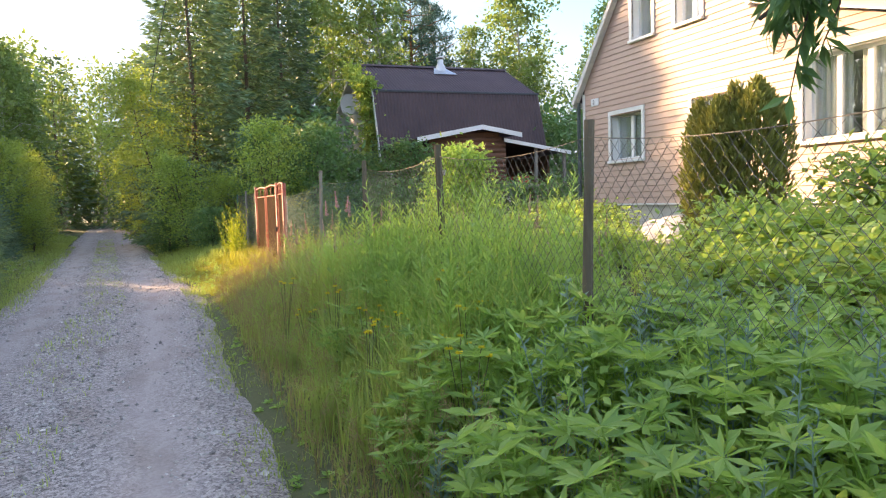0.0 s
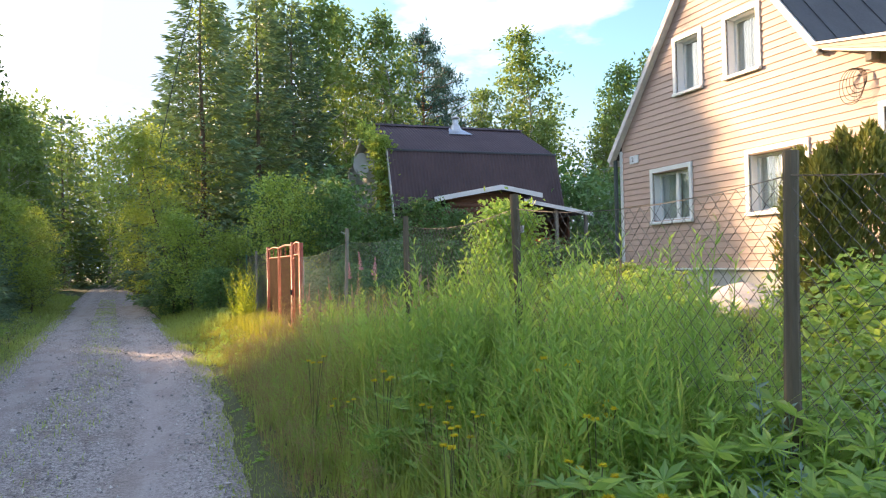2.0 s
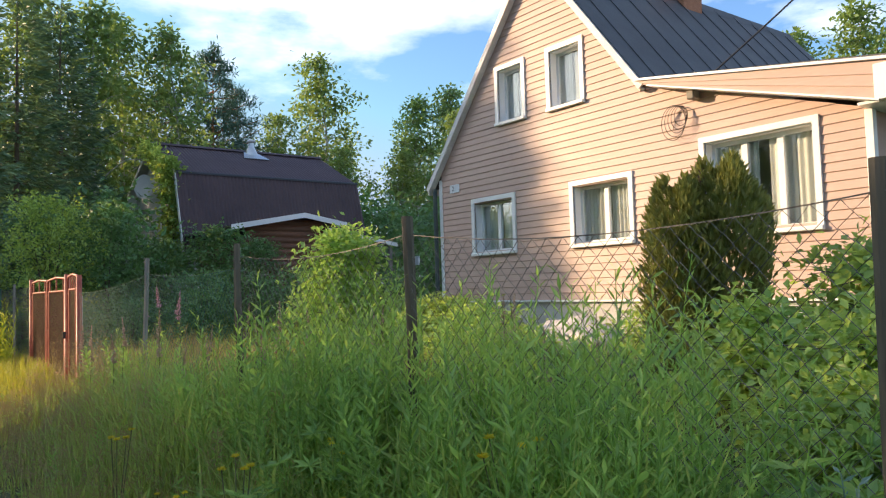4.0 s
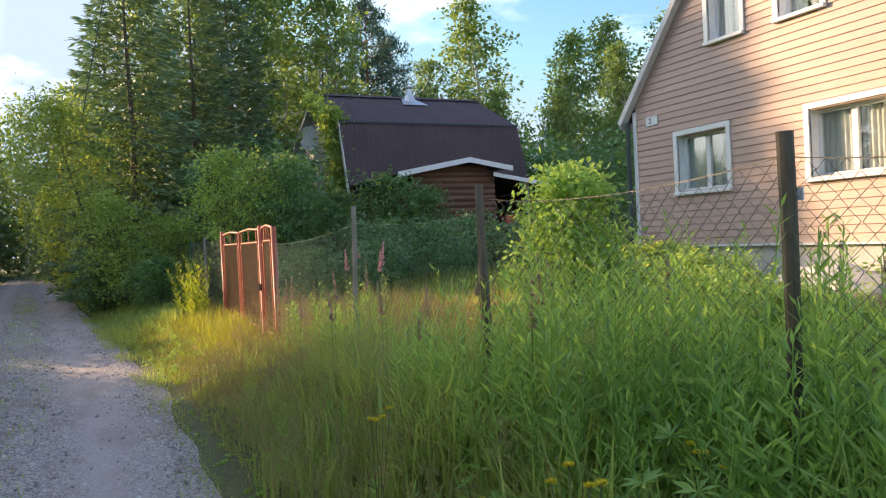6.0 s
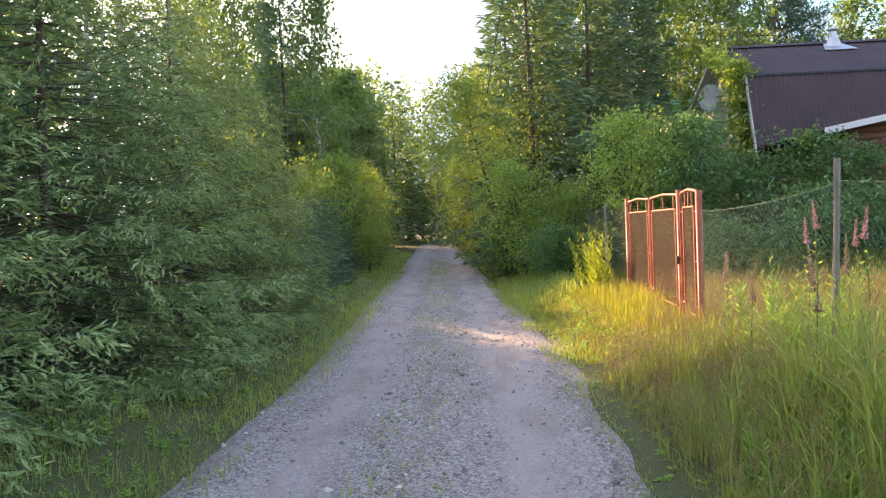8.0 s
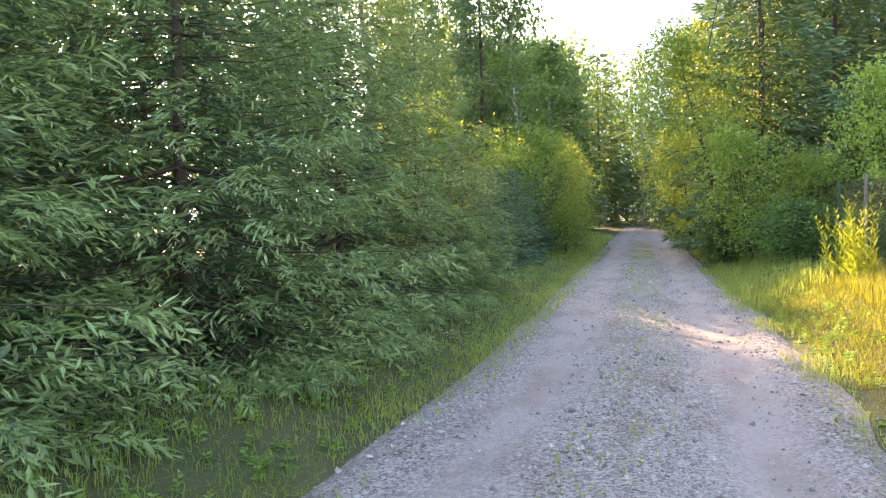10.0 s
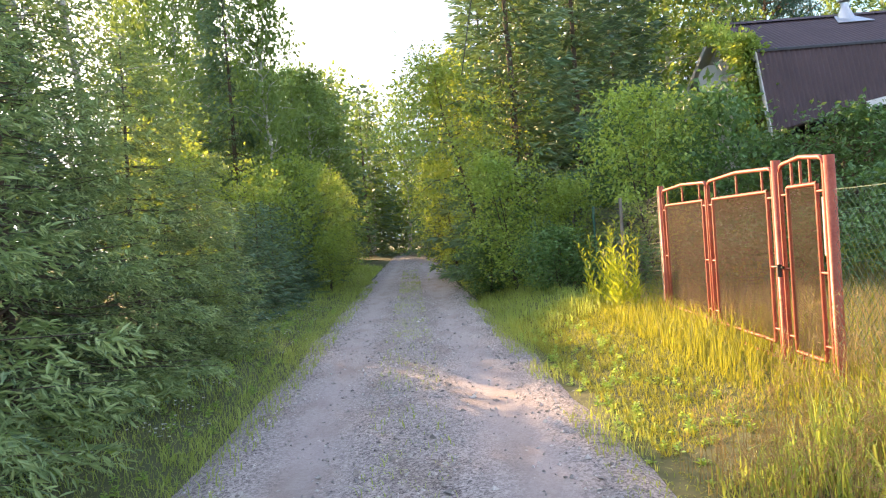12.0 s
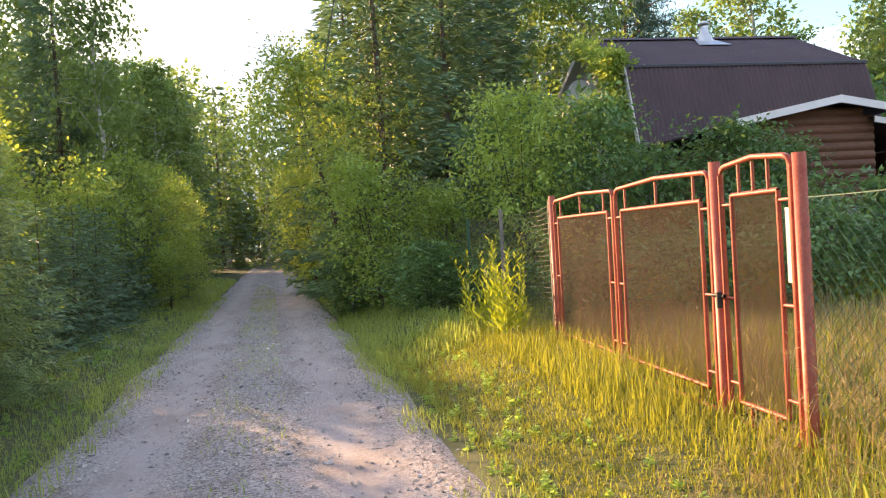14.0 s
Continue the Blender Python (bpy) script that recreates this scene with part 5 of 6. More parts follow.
plant(far_bush, [(-9.5, 78.0, 1.5, 1.0), (-7.5, 77.5, 1.4, 1.0), (-5.5, 77.6, 1.5, 1.0), (-3.4, 77.4, 1.4, 1.0), (-1.2, 77.0, 1.5, 1.0), (-11.5, 77.0, 1.5, 1.0), (-1.6, 60.0, 1.0, 1.0), (-7.6, 58.0, 1.0, 1.0),
                 (13.4, 20.4, 0.55, 0.9), (15.0, 23.0, 0.8, 1.0), (16.4, 26.5, 0.9, 1.0), (17.5, 30.0, 1.1, 1.0), (19.5, 34.0, 1.3, 1.0), (22.5, 31.0, 1.3, 1.0), (18.5, 24.5, 1.0, 1.0), (21.0, 28.0, 1.2, 1.0), (25.0, 36.0, 1.4, 1.0), (17.0, 20.5, 0.9, 1.0), (5.5, 27.5, 1.0, 1.0), (7.0, 36.5, 1.2, 1.0), (10.5, 36.8, 1.2, 1.0), (13.5, 37.2, 1.2, 1.0), (28.0, 33.0, 1.4, 1.0), (20.0, 19.0, 1.1, 1.0), (24.0, 15.0, 1.2, 1.0), (-9.0, 52.0, 1.2, 1.0), (-12.0, 47.0, 1.3, 1.0), (-14.0, 41.0, 1.3, 1.0)])
leaning = broadleaf(5.7, 1.75, 0.42, 34, 9000, 0.10, (M_BARK, M_WILLOW), 199, "willow_tree", "rounded sunlit willow crown overhanging the lane", "tree", droop=0.5, narrow=0.35, clump=0.2)
placed.append((leaning, pose(0.6, 26.6, float(ground_z(np.array(0.6), np.array(26.6))), 0, -12, 10)))
sapling = [broadleaf(2.7, 1.1, 0.05, 22, 3400, 0.10, (M_BARK, M_WILLOW), 251 + k, "sapling_bush", "sunlit leafy saplings along the lane", "bush", "roadside saplings", droop=0.2, narrow=0.7, stems=3, clump=0.2) for k in range(2)]
plant(sapling, [(-4.9, 20.6, 0.8, 1.0), (-5.3, 24.6, 0.85, 1.0), (-4.9, 26.6, 0.95, 1.05), (-5.4, 28.6, 1.1, 1.1), (-6.6, 26.0, 1.1, 1.1), (-6.9, 21.6, 1.0, 1.0), (-7.4, 27.2, 1.35, 1.1), (-8.4, 30.0, 1.5, 1.1), (-4.9, 30.0, 1.15, 1.2), (-9.6, 33.5, 1.6, 1.2), (-3.9, 19.0, 0.5, 0.8), (-3.7, 28.6, 0.6, 0.9), (-3.9, 32.0, 0.7, 0.9), (-12.0, 36.0, 1.7, 1.2)])
ivy = broadleaf(3.4, 0.42, 0.02, 30, 4200, 0.13, (M_BARK, M_WILLOW), 240, "climbing_vine", "leafy green climber over the cottage gable", "vine", droop=0.6, narrow=0.3, clump=0.5)
placed.append((ivy, pose(7.9, 28.2, 2.4, -8, 0, 0) @ Matrix.Diagonal((1, 1, 1.12, 1))))
ivy2 = broadleaf(3.2, 0.3, 0.02, 26, 2800, 0.13, (M_BARK, M_WILLOW), 241, "climbing_vine", "leafy green climber at the cottage ridge", "vine", droop=0.6, narrow=0.3, clump=0.5)
placed.append((ivy2, pose(7.95, 28.4, 5.5, -62, 0, 0)))
# garden shrubs by the peach house
shrub = [broadleaf(0.85, 0.78, 0.03, 20, 3000, 0.09, (M_BARK, M_SHRUB), 261 + k, "currant_bush", "broad-leaved currant bush in the garden", "bush", "garden shrubs", droop=0.25, narrow=0.5, stems=4, clump=0.17) for k in range(2)]
plant(shrub, [(4.6, 5.0, 1.0, 0.83), (4.0, 3.9, 0.95, 0.78), (5.6, 4.3, 1.1, 0.87), (4.9, 2.7, 1.0, 0.83), (6.4, 5.6, 1.1, 0.91), (3.7, 2.4, 0.8, 0.75), (6.0, 3.2, 1.1, 0.83), (6.9, 4.2, 1.1, 0.91), (5.1, 5.9, 0.95, 0.86), (3.7, 4.7, 0.8, 0.83), (7.2, 8.3, 0.75, 0.68),
              (5.6, 9.6, 0.85, 0.54), (6.4, 10.6, 0.95, 0.57), (5.2, 8.4, 0.75, 0.54), (6.9, 11.9, 1.0, 0.60), (5.6, 11.2, 0.95, 0.60), (7.0, 13.2, 0.9, 0.60), (4.5, 10.7, 0.7, 0.54), (5.2, 1.3, 1.0, 0.60)])
low_bush = [broadleaf(1.0, 0.75, 0.03, 18, 1700, 0.085, (M_BARK, M_DEEP), 291 + k, "garden_bush", "low dark green bush at the back of the lawn", "bush", "low garden bushes", droop=0.25, narrow=0.5, stems=4, clump=0.2) for k in range(2)]
plant(low_bush, [(4.0, 17.6, 1.0, 0.9), (5.0, 16.9, 1.05, 0.85), (6.1, 17.2, 1.15, 0.9), (7.2, 16.6, 1.0, 0.85), (8.3, 17.3, 1.2, 0.85), (9.3, 16.8, 1.1, 0.9), (5.6, 18.4, 1.1, 1.0), (7.8, 18.6, 1.2, 0.95), (3.3, 18.6, 0.95, 0.9)])
lilac = broadleaf(1.6, 0.60, 0.03, 30, 9000, 0.062, (M_BARK, M_WEED), 281, "lilac_bush", "pointed bright green bush behind the fence", "bush", droop=0.15, narrow=0.7, stems=2, clump=0.19, profile=0.7)
placed.append((lilac, put(lilac, 3.85, 9.35, 20, 0.98)))


def thuja_mesh():
    g = np.random.default_rng(300)
    ob = thing("thuja", "columnar thuja with olive-green scaly sprays near the house", "tree")
    zs = np.linspace(-0.1, 1.75, 5)
    link_mesh("trunk", *tubes([(np.stack([0 * zs, 0 * zs, zs], 1), 0.04)], 6), M_BARK, ob)
    n = 14000
    z = g.uniform(0.03, 1.0, n) ** 0.85
    lobe = g.random(n) < 0.55
    a = g.uniform(0, 2 * np.pi, n)
    r = np.where(lobe, 0.31, 0.27) * np.minimum(1, (1.03 - z) * 5) ** 0.5 * (0.72 + 0.28 * np.minimum(1, z * 3)) * np.sqrt(g.uniform(0.35, 1.0, n))
    r = r * (1 + 0.14 * np.sin(a * 5 + z * 7) + 0.12 * np.sin(a * 3 - z * 11) + 0.1 * np.sin(a * 9 + z * 23))
    tall = np.where(lobe, 1.72, 1.58) + 0.07 * np.sin(a * 3 + 1)
    shift = np.where(lobe, 0.16, -0.17)
    p = np.stack([shift * 0.72 + r * np.cos(a), -shift * 0.70 + r * np.sin(a), z * tall], 1)
    d = np.stack([np.cos(a) * 0.5, np.sin(a) * 0.5, np.full(n, 1.0)], 1) + g.normal(0, 0.32, (n, 3))
    link_mesh("crown", *leaves(p, d, 0.085, 0.026, 0.1), M_THUJA, ob)
    return ob


placed.append((thuja_mesh(), put(None, 5.5, 6.62, 0, 1.0)))
for ob, m in placed:
    ob.matrix_world = m

# an alder beside the path, one limb drooping over the verge
def alder_tree():
    g = np.random.default_rng(320)
    ob = thing("alder_tree", "alder with a dark drooping branch over the verge", "tree")
    base = np.array([3.6, 0.7, float(ground_z(np.array(3.6), np.array(0.7)))])
    zs = np.linspace(-0.2, 4.4, 8)
    trunk = base + np.stack([0.05 * np.sin(zs), 0.04 * np.cos(zs), zs], 1)
    lines, sprays = [(trunk, np.maximum(0.07 * (1.05 - zs / 4.5), 0.008))], []
    for k in range(13):
        z = 2.2 + 2.0 * k / 13
        az = k * 2.4
        o = np.array([math.cos(az), math.sin(az), 0.35])
        t = np.linspace(0, 1, 5)[:, None]
        limb = base + np.array([0, 0, z]) + o * (1.3 - 0.06 * k) * t - np.array([0, 0, 0.5]) * t ** 2.5
        lines.append((limb, np.array([0.022, 0.017, 0.012, 0.008, 0.004])))
        sprays += [limb[2 + q % 3] for q in range(5)]
    t = np.linspace(0, 1, 9)[:, None]
    reach = np.array([1.40, 2.02, 1.66]) - (base + np.array([0, 0, 2.0]))
    limb = base + np.array([0, 0, 2.0]) + reach * t + np.array([0, 0, 0.75]) * t * (1 - t) * 2
    lines.append((limb, np.linspace(0.022, 0.004, 9)))
    hang = []
    for q in range(26):
        u = g.uniform(0.72, 1.0)
        p = limb[0] + reach * u + np.array([0, 0, 0.75]) * u * (1 - u) * 2
        e = p + np.array([g.normal(0, 0.07), g.normal(0, 0.07), -g.uniform(0.05, 0.2)])
        lines.append((np.stack([p, (p + e) / 2 + g.normal(0, 0.015, 3), e]), np.array([0.003, 0.002, 0.0012])))
        hang += [p + (e - p) * w for w in g.random(30)]
    link_mesh("trunk", *tubes(lines, 5), M_BARK, ob, "", True)
    n = 2200
    c = np.array(sprays)[g.integers(0, len(sprays), n)] + g.normal(0, 0.2, (n, 3))
    c = np.concatenate([c, np.array(hang)])
    d = unit(g.normal(0, 0.7, c.shape) + np.array([0, 0, -0.8]))
    link_mesh("crown", *leaves(c, d, 0.062, 0.018, 0.15), M_DEEP, ob)
    return ob


alder_tree()

# ---- grasses and weeds ----
def scatter(n, x0, x1, y0, y1, relative=True):
    y = rng.uniform(y0, y1, n)
    x = rng.uniform(x0, x1, n) + (road_x(y) + 0.48 if relative else 0)
    z = np.where(np.abs(x - road_x(y)) < 1.42, -0.005, ground_z(x, y) - 0.02)
    return np.stack([x, y, z], 1)


def low_edge(p):
    """Plants stay low at the lane's edge and grow tall towards the fence."""
    off = p[:, 0] - road_x(p[:, 1])
    return np.where(p[:, 1] < 13, 0.38 + 0.62 * step(1.5, 2.5, off), 1.0)


def grass(name, label, n, x0, x1, y0, y1, h0, h1, w, mat, lean=0.5, patchy=0.0, relative=True):
    p = scatter(n, x0, x1, y0, y1, relative)
    k = np.array([0.5 + 0.5 * noise.noise((a * 0.9, b * 0.9, 3.0)) for a, b, _ in p])
    if patchy:
        keep = k > patchy * rng.uniform(0.6, 1.4, n)
        p, k = p[keep], k[keep]
    n = len(p)
    h = (h0 + (h1 - h0) * rng.random(n) ** 1.4) * (0.65 + 0.7 * k) * np.where(p[:, 0] > 0, low_edge(p), 1.0)
    v, f = blades(p, h, w * rng.uniform(0.6, 1.3, n), lean * rng.uniform(0.2, 1.3, n))
    tagged(link_mesh(name, v, f, mat), label, "grass", kind="stuff")


def tussocks(name, label, n, area, per, h0, h1, w, mat, spread=0.09, patchy=0.0):
    """Clumps of long arching blades, each clump of its own height and lean."""
    c = scatter(n, *area)
    if patchy:
        k = np.array([0.5 + 0.5 * noise.noise((a * 0.7, b * 0.7, 11.0)) for a, b, _ in c])
        c = c[k > patchy]
    n = len(c)
    big = rng.uniform(0.6, 1.15, n) * low_edge(c)
    p = np.repeat(c, per, 0) + rng.normal(0, spread, (n * per, 3)) * np.array([1, 1, 0])
    h = np.repeat(big, per) * (h0 + (h1 - h0) * rng.random(n * per))
    v, f = blades(p, h, w * rng.uniform(0.6, 1.3, n * per), rng.uniform(0.08, 0.75, n * per))
    tagged(link_mesh(name, v, f, mat), label, "grass", kind="stuff")


def panicles(label, n, area, h0, h1, mat, patchy=0.35):
    """Thin seeding grass: a bent stalk with a loose drooping head of fine spikelets."""
    p = scatter(n, *area)
    k = np.array([0.5 + 0.5 * noise.noise((a * 1.1, b * 1.1, 17.0)) for a, b, _ in p])
    p = p[k > patchy]
    n = len(p)
    h = rng.uniform(h0, h1, n) * (0.4 + 0.6 * low_edge(p))
    lean = rng.normal(0, 0.16, (n, 3)) * np.array([1, 1, 0])
    up = np.array([0, 0, 1.0])
    mid, top = p + (up * 0.55 + lean * 0.3) * h[:, None], p + (up * 0.97 + lean) * h[:, None]
    stalks = tubes([(np.stack([p[i], mid[i], top[i]]), np.array([0.0018, 0.0014, 0.0008])) for i in range(n)], 3)
    m = 16
    t = rng.random((n, m, 1)) ** 0.8
    c = (top[:, None] + (mid - top)[:, None] * t * 0.5 + rng.normal(0, 0.012, (n, m, 3))).reshape(-1, 3)
    d = np.repeat(lean + up * 0.5, m, 0) + rng.normal(0, 0.55, (n * m, 3))
    head = leaves(c, d, 0.035 * rng.uniform(0.6, 1.4, n * m), 0.0045, 0.1)
    tagged(link_mesh("seeding_grass", *merge(stalks, head), mat), label, "grass", kind="stuff")


grass("meadow_grass", "low green grass under the lupines", 5000, 1.1, 3.0, 0.2, 4.0, 0.08, 0.3, 0.010, M_GRASS, 0.7)
grass("meadow_grass", "tall green meadow grass on the verge", 9000, 1.1, 2.5, 3.6, 12.5, 0.12, 0.5, 0.010, M_GRASS, 0.6)
grass("meadow_grass", "tall green grass in the garden", 20000, 2.4, 8.0, 2.0, 16.0, 0.06, 0.26, 0.012, M_GRASS, 0.6)
tussocks("tussock_grass", "long arching green grass in clumps", 170, (1.25, 2.35, 4.4, 10.2), 60, 0.35, 0.92, 0.010, M_GRASS, 0.08, 0.30)
tussocks("tussock_grass", "bright young grass clumps by the lane", 60, (1.3, 2.2, 8.2, 12.6), 40, 0.25, 0.6, 0.010, M_GRASS, 0.07)
tussocks("tussock_grass", "broad bright grass blades by the fence", 46, (1.5, 2.3, 4.6, 9.6), 26, 0.4, 0.95, 0.018, M_GRASS, 0.07)
panicles("brown seeding grass along the lane", 650, (1.05, 1.75, 2.4, 12.8), 0.35, 0.68, M_DRYGRASS, 0.3)
panicles("tan seeding grass on the sunny verge", 500, (1.15, 2.1, 7.6, 12.8), 0.4, 0.62, M_DRYGRASS, 0.2)
panicles("pale seeding grass along the fence", 450, (1.6, 3.2, 6.5, 13.0), 0.5, 0.85, M_DRYGRASS, 0.4)
grass("dry_grass", "wispy brown seeding grass on the verge", 5000, 1.05, 1.9, 1.8, 13.0, 0.15, 0.5, 0.0038, M_DRYGRASS, 0.5, 0.35)
grass("dry_grass", "wispy brown seeding grass behind the fence", 12000, 2.4, 5.0, 9.0, 18.0, 0.2, 0.45, 0.006, M_DRYGRASS, 0.5, 0.25)
grass("yellow_grass", "short yellowing grass before the gate", 36000, 1.05, 2.3, 12.0, 20.0, 0.03, 0.12, 0.007, M_YELLOWGRASS, 1.0)
grass("yellow_grass", "tall yellow grass at the foot of the gate", 4000, 1.85, 2.6, 12.2, 17.5, 0.12, 0.36, 0.006, M_YELLOWGRASS, 0.5)
grass("yellow_grass", "sunlit yellow grass behind the fence", 14000, 2.4, 7.0, 10.5, 21.0, 0.15, 0.4, 0.009, M_YELLOWGRASS, 0.5)
grass("verge_grass", "low green grass along the lane", 28000, -3.6, -1.9, 7.0, 26.0, 0.03, 0.15, 0.007, M_GRASS, 0.8)
grass("verge_grass", "low green grass along the far lane", 7000, -3.6, -1.9, 26.0, 46.0, 0.08, 0.3, 0.014, M_GRASS, 0.8)
grass("verge_grass", "low green grass under the bushes", 8000, 0.95, 2.2, 18.0, 32.0, 0.08, 0.3, 0.012, M_GRASS, 0.8)
grass("lane_edge_grass", "sparse grass at the lane edge", 12000, 0.66, 1.15, 0.5, 24.0, 0.03, 0.17, 0.007, M_GRASS, 0.9, 0.42)
grass("lane_edge_grass", "ragged grass at the lane edge", 10000, -2.15, -1.55, 4.0, 34.0, 0.03, 0.16, 0.008, M_GRASS, 0.9, 0.42)
grass("lane_edge_grass", "sparse grass on the lane crown", 9000, -0.80, -0.18, 3.0, 40.0, 0.02, 0.11, 0.007, M_GRASS, 0.9, 0.46)


def weeds(name, label, n, area, height, leaf_l, leaf_w, per, mat, spread=0.9, droop=0.2, patchy=0.0, category="weeds"):
    """Upright stems with leaves set round them."""
    p = scatter(n, *area)
    if patchy:
        k = np.array([0.5 + 0.5 * noise.noise((a * 0.8, b * 0.8, 7.0)) for a, b, _ in p])
        p = p[k > patchy]
    n = len(p)
    h = height * rng.uniform(0.55, 1.15, n) * np.where(p[:, 0] > 0, low_edge(p), 1.0)
    lean = rng.normal(0, 0.09, (n, 3)) * np.array([1, 1, 0])
    lines = [(np.stack([p[i], p[i] + (lean[i] * 0.4 + (0, 0, 0.5)) * h[i], p[i] + (lean[i] + (0, 0, 1.0)) * h[i]]), np.array([0.005, 0.004, 0.002])) for i in range(n)]
    sv = tubes(lines, 3)
    t = np.tile(np.linspace(0.12, 1.0, per), n)
    P, H, L = np.repeat(p, per, 0), np.repeat(h, per), np.repeat(lean, per, 0)
    a = np.tile(np.arange(per) * 2.4, n) + np.repeat(rng.uniform(0, 6.28, n), per)
    base = P + (L * (t ** 1.5)[:, None] + np.array([0, 0, 1.0]) * t[:, None]) * H[:, None]
    d = np.stack([np.cos(a) * spread, np.sin(a) * spread, 0.55 - droop + 0.4 * t], 1) + rng.normal(0, 0.15, (len(a), 3))
    ll = leaf_l * (1.1 - 0.6 * t) * rng.uniform(0.8, 1.2, len(t))
    v, f = merge(sv, leaves(base, d, ll, ll * leaf_w / leaf_l, 0.15))
    tagged(link_mesh(name, v, f, mat), label, category, kind="stuff")


weeds("willowherb", "stand of tall green willowherb by the fence", 330, (1.75, 2.9, 4.5, 8.2), 0.95, 0.13, 0.024, 36, M_WEED, 0.8, 0.1, 0.34)
weeds("willowherb", "young green willowherb in the garden", 150, (3.0, 6.0, 6.0, 10.0), 0.36, 0.14, 0.028, 26, M_WEED, 0.9, 0.1)
weeds("willowherb", "young willowherb by the lane", 260, (1.35, 2.6, 3.0, 9.5), 0.6, 0.12, 0.024, 28, M_WEED, 0.9, 0.1, 0.42)
weeds("willowherb", "tallest green willowherb along the netting", 110, (2.1, 3.0, 4.7, 7.6), 1.08, 0.13, 0.024, 40, M_WEED, 0.8, 0.1)
weeds("tansy", "feathery green tansy crowding the fence", 380, (1.7, 2.7, 4.1, 7.0), 0.84, 0.085, 0.014, 52, M_WEED, 1.0, 0.05, 0.30)
weeds("mugwort", "silvery green mugwort stand", 260, (1.3, 3.0, 1.9, 4.4), 0.62, 0.075, 0.022, 34, M_SILVER, 1.0, 0.2, 0.44)
weeds("nettle", "dark green nettles in the verge", 340, (1.5, 4.8, 0.4, 5.0), 0.55, 0.10, 0.05, 26, M_LUPINE, 1.1, 0.35, 0.35)
weeds("raspberry", "broad pale green raspberry leaves in the verge", 170, (1.5, 4.2, 0.5, 4.2), 0.62, 0.11, 0.075, 16, M_SHRUB, 1.2, 0.45, 0.45)
weeds("willowherb", "fresh willowherb clump round a thin fence post", 60, (1.95, 2.7, 10.0, 11.6), 0.74, 0.13, 0.024, 34, M_WEED, 0.9, 0.1)
weeds("goldenrod", "bright yellow-green goldenrod by the gate post", 26, (2.02, 2.34, 17.4, 18.9), 1.0, 0.15, 0.028, 30, M_YELLOWWEED, 0.7, 0.0)


weeds("clover_patch", "low clover and plantain leaves in the verge", 350, (-3.3, -2.0, 6.0, 24.0), 0.10, 0.055, 0.034, 12, M_LUPINE, 1.3, 0.4)
weeds("clover_patch", "low clover and plantain leaves by the lane", 320, (0.95, 1.7, 2.5, 20.0), 0.10, 0.055, 0.034, 12, M_WEED, 1.3, 0.4)


def lupines(n, area, size):
    """Palmate leaves: leaflets fanned round each stalk's end."""
    p = scatter(n, *area)
    fans, stalks = [], []
    for q in p:
        s = size * rng.uniform(0.7, 1.25)
        for k in range(12):
            a = rng.uniform(0, 6.28)
            r = rng.uniform(0.05, 0.22) * s / size
            top = q + np.array([math.cos(a) * r, math.sin(a) * r, rng.uniform(0.22, 0.55) * s / size])
            stalks.append((np.stack([q + np.array([0, 0, 0.02]), (q + top) / 2 + np.array([0, 0, 0.05]), top]), 0.003))
            m = 9
            b = np.arange(m) * 2 * np.pi / m + rng.uniform(0, 1)
            tilt = rng.normal(0, 0.25, 2)
            d = np.stack([np.cos(b), np.sin(b), 0.22 + np.cos(b) * tilt[0] + np.sin(b) * tilt[1]], 1)
            fans.append((np.repeat(top[None], m, 0), d, np.full(m, 0.092 * s) * rng.uniform(0.85, 1.1, m)))
    P, D, L = np.concatenate([x[0] for x in fans]), np.concatenate([x[1] for x in fans]), np.concatenate([x[2] for x in fans])
    v, f = merge(tubes(stalks, 3), leaves(P, D, L, L * 0.26, 0.2))
    tagged(link_mesh("lupine", v, f, M_LUPINE), "bright green lupine leaves crowding the verge", "lupine", kind="stuff")


lupines(230, (1.3, 3.2, 0.7, 4.2), 0.92)
lupines(130, (3.0, 5.2, 0.8, 4.4), 0.85)
lupines(50, (1.5, 2.6, 4.4, 7.0), 0.72)


def flower_spike(name, label, category, group, mat, height, spike, seed, thick=0.03):
    g = np.random.default_rng(seed)
    ob = thing(name, label, category, group)
    link_mesh("stem", *tubes([(np.array([(0, 0, -0.05), (0.02, 0.01, height * 0.5), (0.0, 0.03, height)]), np.array([0.005, 0.004, 0.002]))], 4), M_STEM, ob)
    n = 34
    t = np.linspace(0.1, 0.74, n)
    a = np.arange(n) * 2.4
    base = np.stack([0.02 * t, 0.02 * t, t * height], 1)
    d = np.stack([np.cos(a), np.sin(a), np.full(n, 0.45)], 1)
    link_mesh("foliage", *leaves(base, d, 0.12 * (1.15 - t), 0.02, 0.1), M_WEED, ob)
    n = 150
    t = g.uniform(0, 1, n)
    a = g.uniform(0, 6.28, n)
    base = np.stack([0.03 * t, 0.03 + 0 * t, height - spike + spike * t * 1.1], 1)
    d = np.stack([np.cos(a), np.sin(a), g.uniform(0.1, 0.9, n)], 1)
    link_mesh("spike", *leaves(base, d, thick * 1.7 * (1.15 - t), thick * 0.8, 0.2), mat, ob)
    return ob


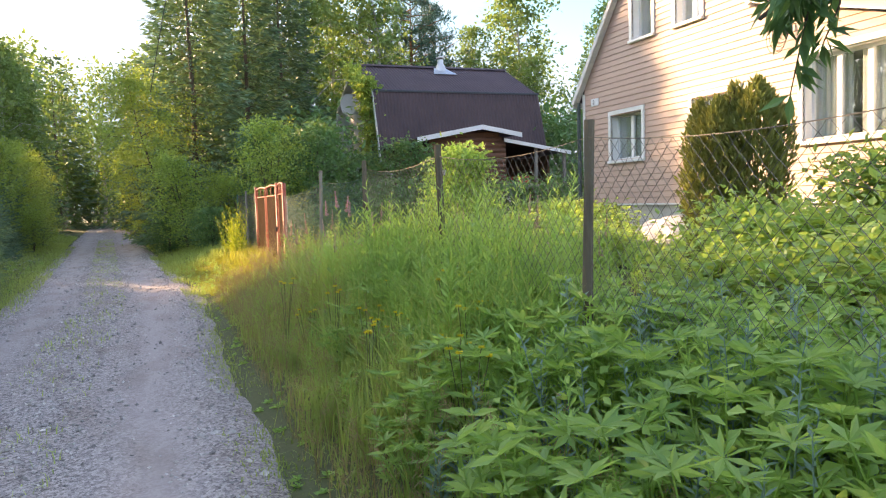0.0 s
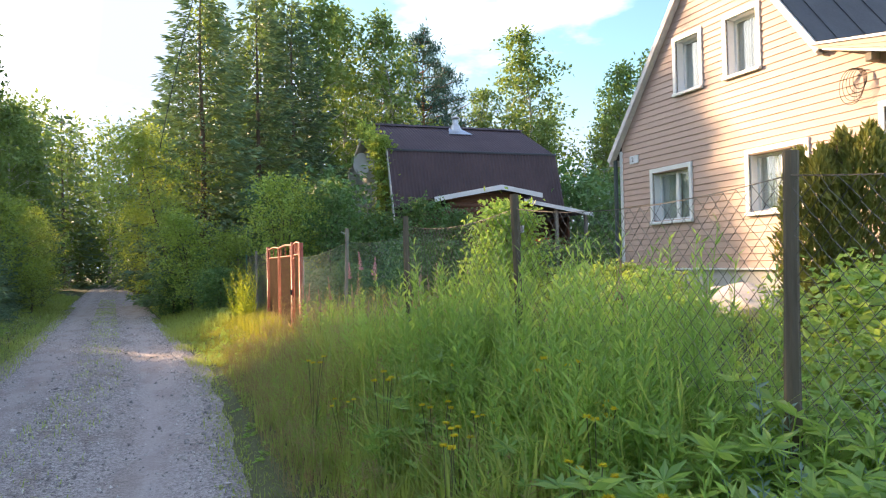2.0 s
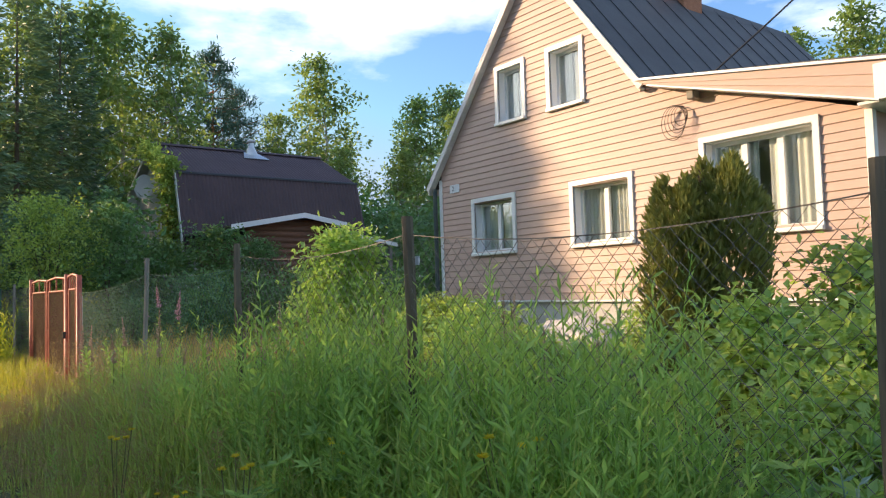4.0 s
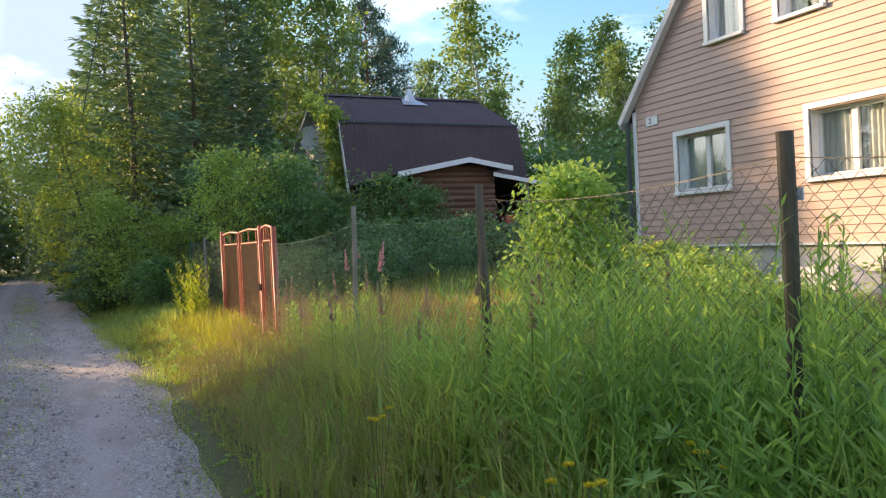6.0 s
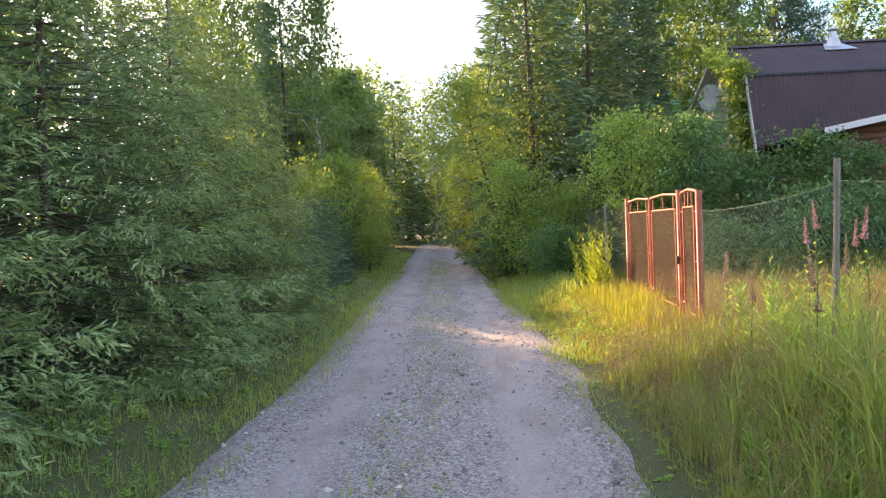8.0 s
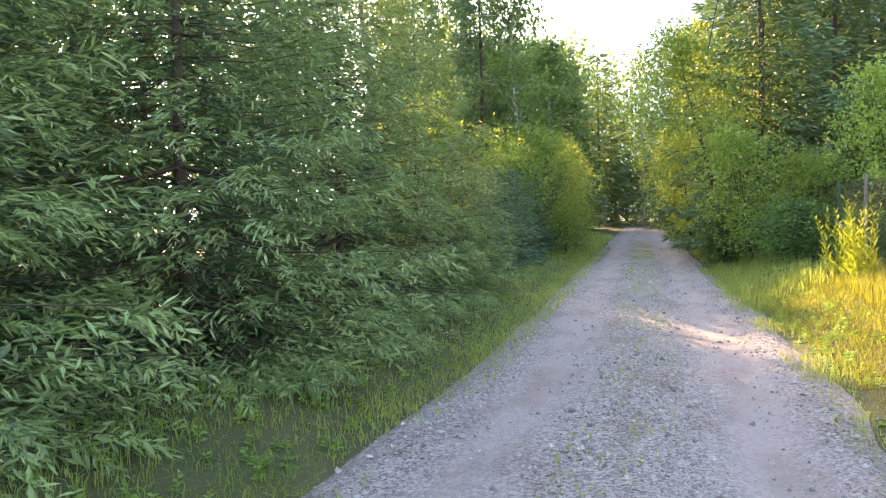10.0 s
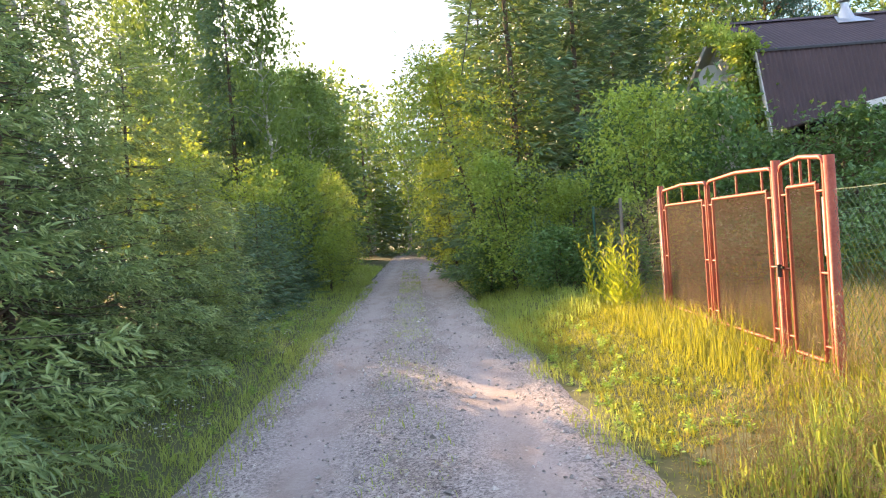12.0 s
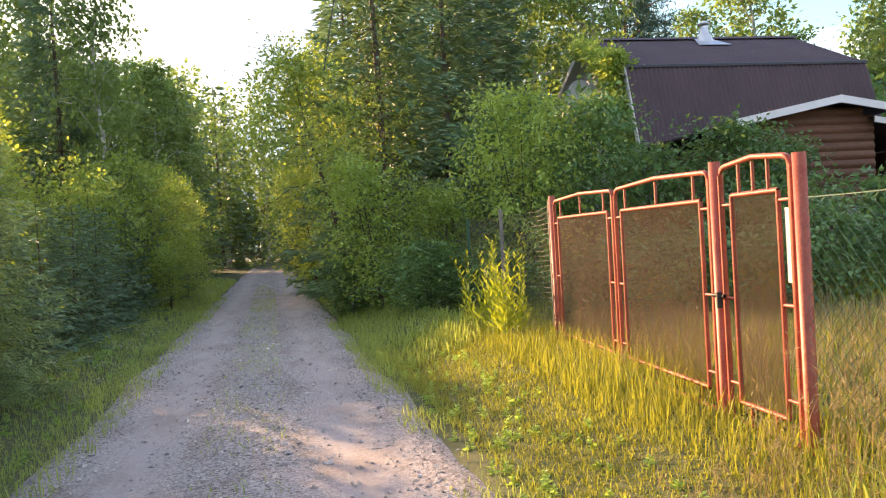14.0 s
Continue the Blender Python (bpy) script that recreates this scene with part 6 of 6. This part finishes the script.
pinkf = flower_spike("fireweed_flower", "tall fireweed with a pink flower spike by the fence", "flower", "fireweed", M_PINK, 1.2, 0.22, 400, 0.022)
for k, (x, y, s) in enumerate([(2.75, 10.9, 1.0), (2.9, 11.3, 0.92), (2.62, 11.5, 0.95), (2.85, 11.9, 1.05)]):
    m = put(None, x, y, k * 50, s)
    if k:
        copy_thing(pinkf, m)
    else:
        first_pink = m
pinkf.matrix_world = first_pink
seedf = flower_spike("reed_grass_plume", "faded brownish seed plume on a tall stalk", "plume", "seed plumes", M_SEED, 1.05, 0.26, 401, 0.02)
g3 = random.Random(12)
seed_spots = [(2.6, 8.7), (2.8, 9.0), (2.5, 9.4), (2.7, 9.8), (3.0, 8.4), (2.1, 7.3), (2.05, 10.2), (2.0, 11.6), (2.4, 7.6), (2.9, 7.2), (3.2, 7.8), (2.1, 9.2), (2.0, 8.4), (3.4, 6.6), (3.7, 7.0), (3.1, 6.2), (3.9, 6.3), (2.2, 12.2), (1.9, 10.8), (3.3, 9.8), (2.5, 10.6), (1.85, 9.6), (2.7, 5.6), (3.5, 5.8)]
for k, (x, y) in enumerate(seed_spots[1:]):
    copy_thing(seedf, put(None, x, y, g3.uniform(0, 360), g3.uniform(0.72, 1.02)))
seedf.matrix_world = put(None, *seed_spots[0])


def small_flower(name, label, group, mat, height, size, seed, heads=4):
    g = np.random.default_rng(seed)
    ob = thing(name, label, "flower", group)
    tops = [np.array([g.normal(0, 0.06), g.normal(0, 0.06), height * g.uniform(0.85, 1.05)]) for _ in range(heads)]
    link_mesh("stem", *tubes([(np.stack([np.zeros(3), t * np.array([0.4, 0.4, 0.5]), t]), 0.0025) for t in tops], 3), M_STEM, ob)
    for t in tops:
        sets = []
        for lay in range(2):
            m = 12
            a = np.arange(m) * 2 * np.pi / m + lay * 0.25
            d = np.stack([np.cos(a), np.sin(a), np.full(m, 0.25 + lay * 0.5)], 1)
            sets.append(leaves(np.repeat(t[None], m, 0), d, size, size * 0.45, 0.1))
        link_mesh("flower_head", *merge(*sets), mat, ob)
    return ob


yf = small_flower("hawkweed", "yellow hawkweed flowers in the verge", "yellow flowers", M_YELLOW, 0.56, 0.020, 420)
ys = [(1.55, 5.1), (1.75, 5.3), (1.62, 5.6), (1.42, 4.9), (2.0, 5.0), (2.1, 4.8), (1.7, 4.3), (1.85, 4.5), (1.5, 6.1), (1.4, 6.6), (1.9, 6.0), (1.6, 3.9), (1.35, 7.4)]
for k, (x, y) in enumerate(ys[1:]):
    copy_thing(yf, put(None, x, y, k * 77, 0.85 + 0.1 * (k % 4)))
yf.matrix_world = put(None, *ys[0])
wf = small_flower("white_clover", "small white clover heads at the lane edge", "clover", M_CLOVER, 0.15, 0.012, 430, 4)
for k in range(36):
    y = g3.uniform(11, 24)
    copy_thing(wf, put(None, float(road_x(np.array(y))) - g3.uniform(1.55, 2.3), y, k * 33, g3.uniform(0.8, 1.2)))
wf.matrix_world = put(None, -2.35, 13.9)
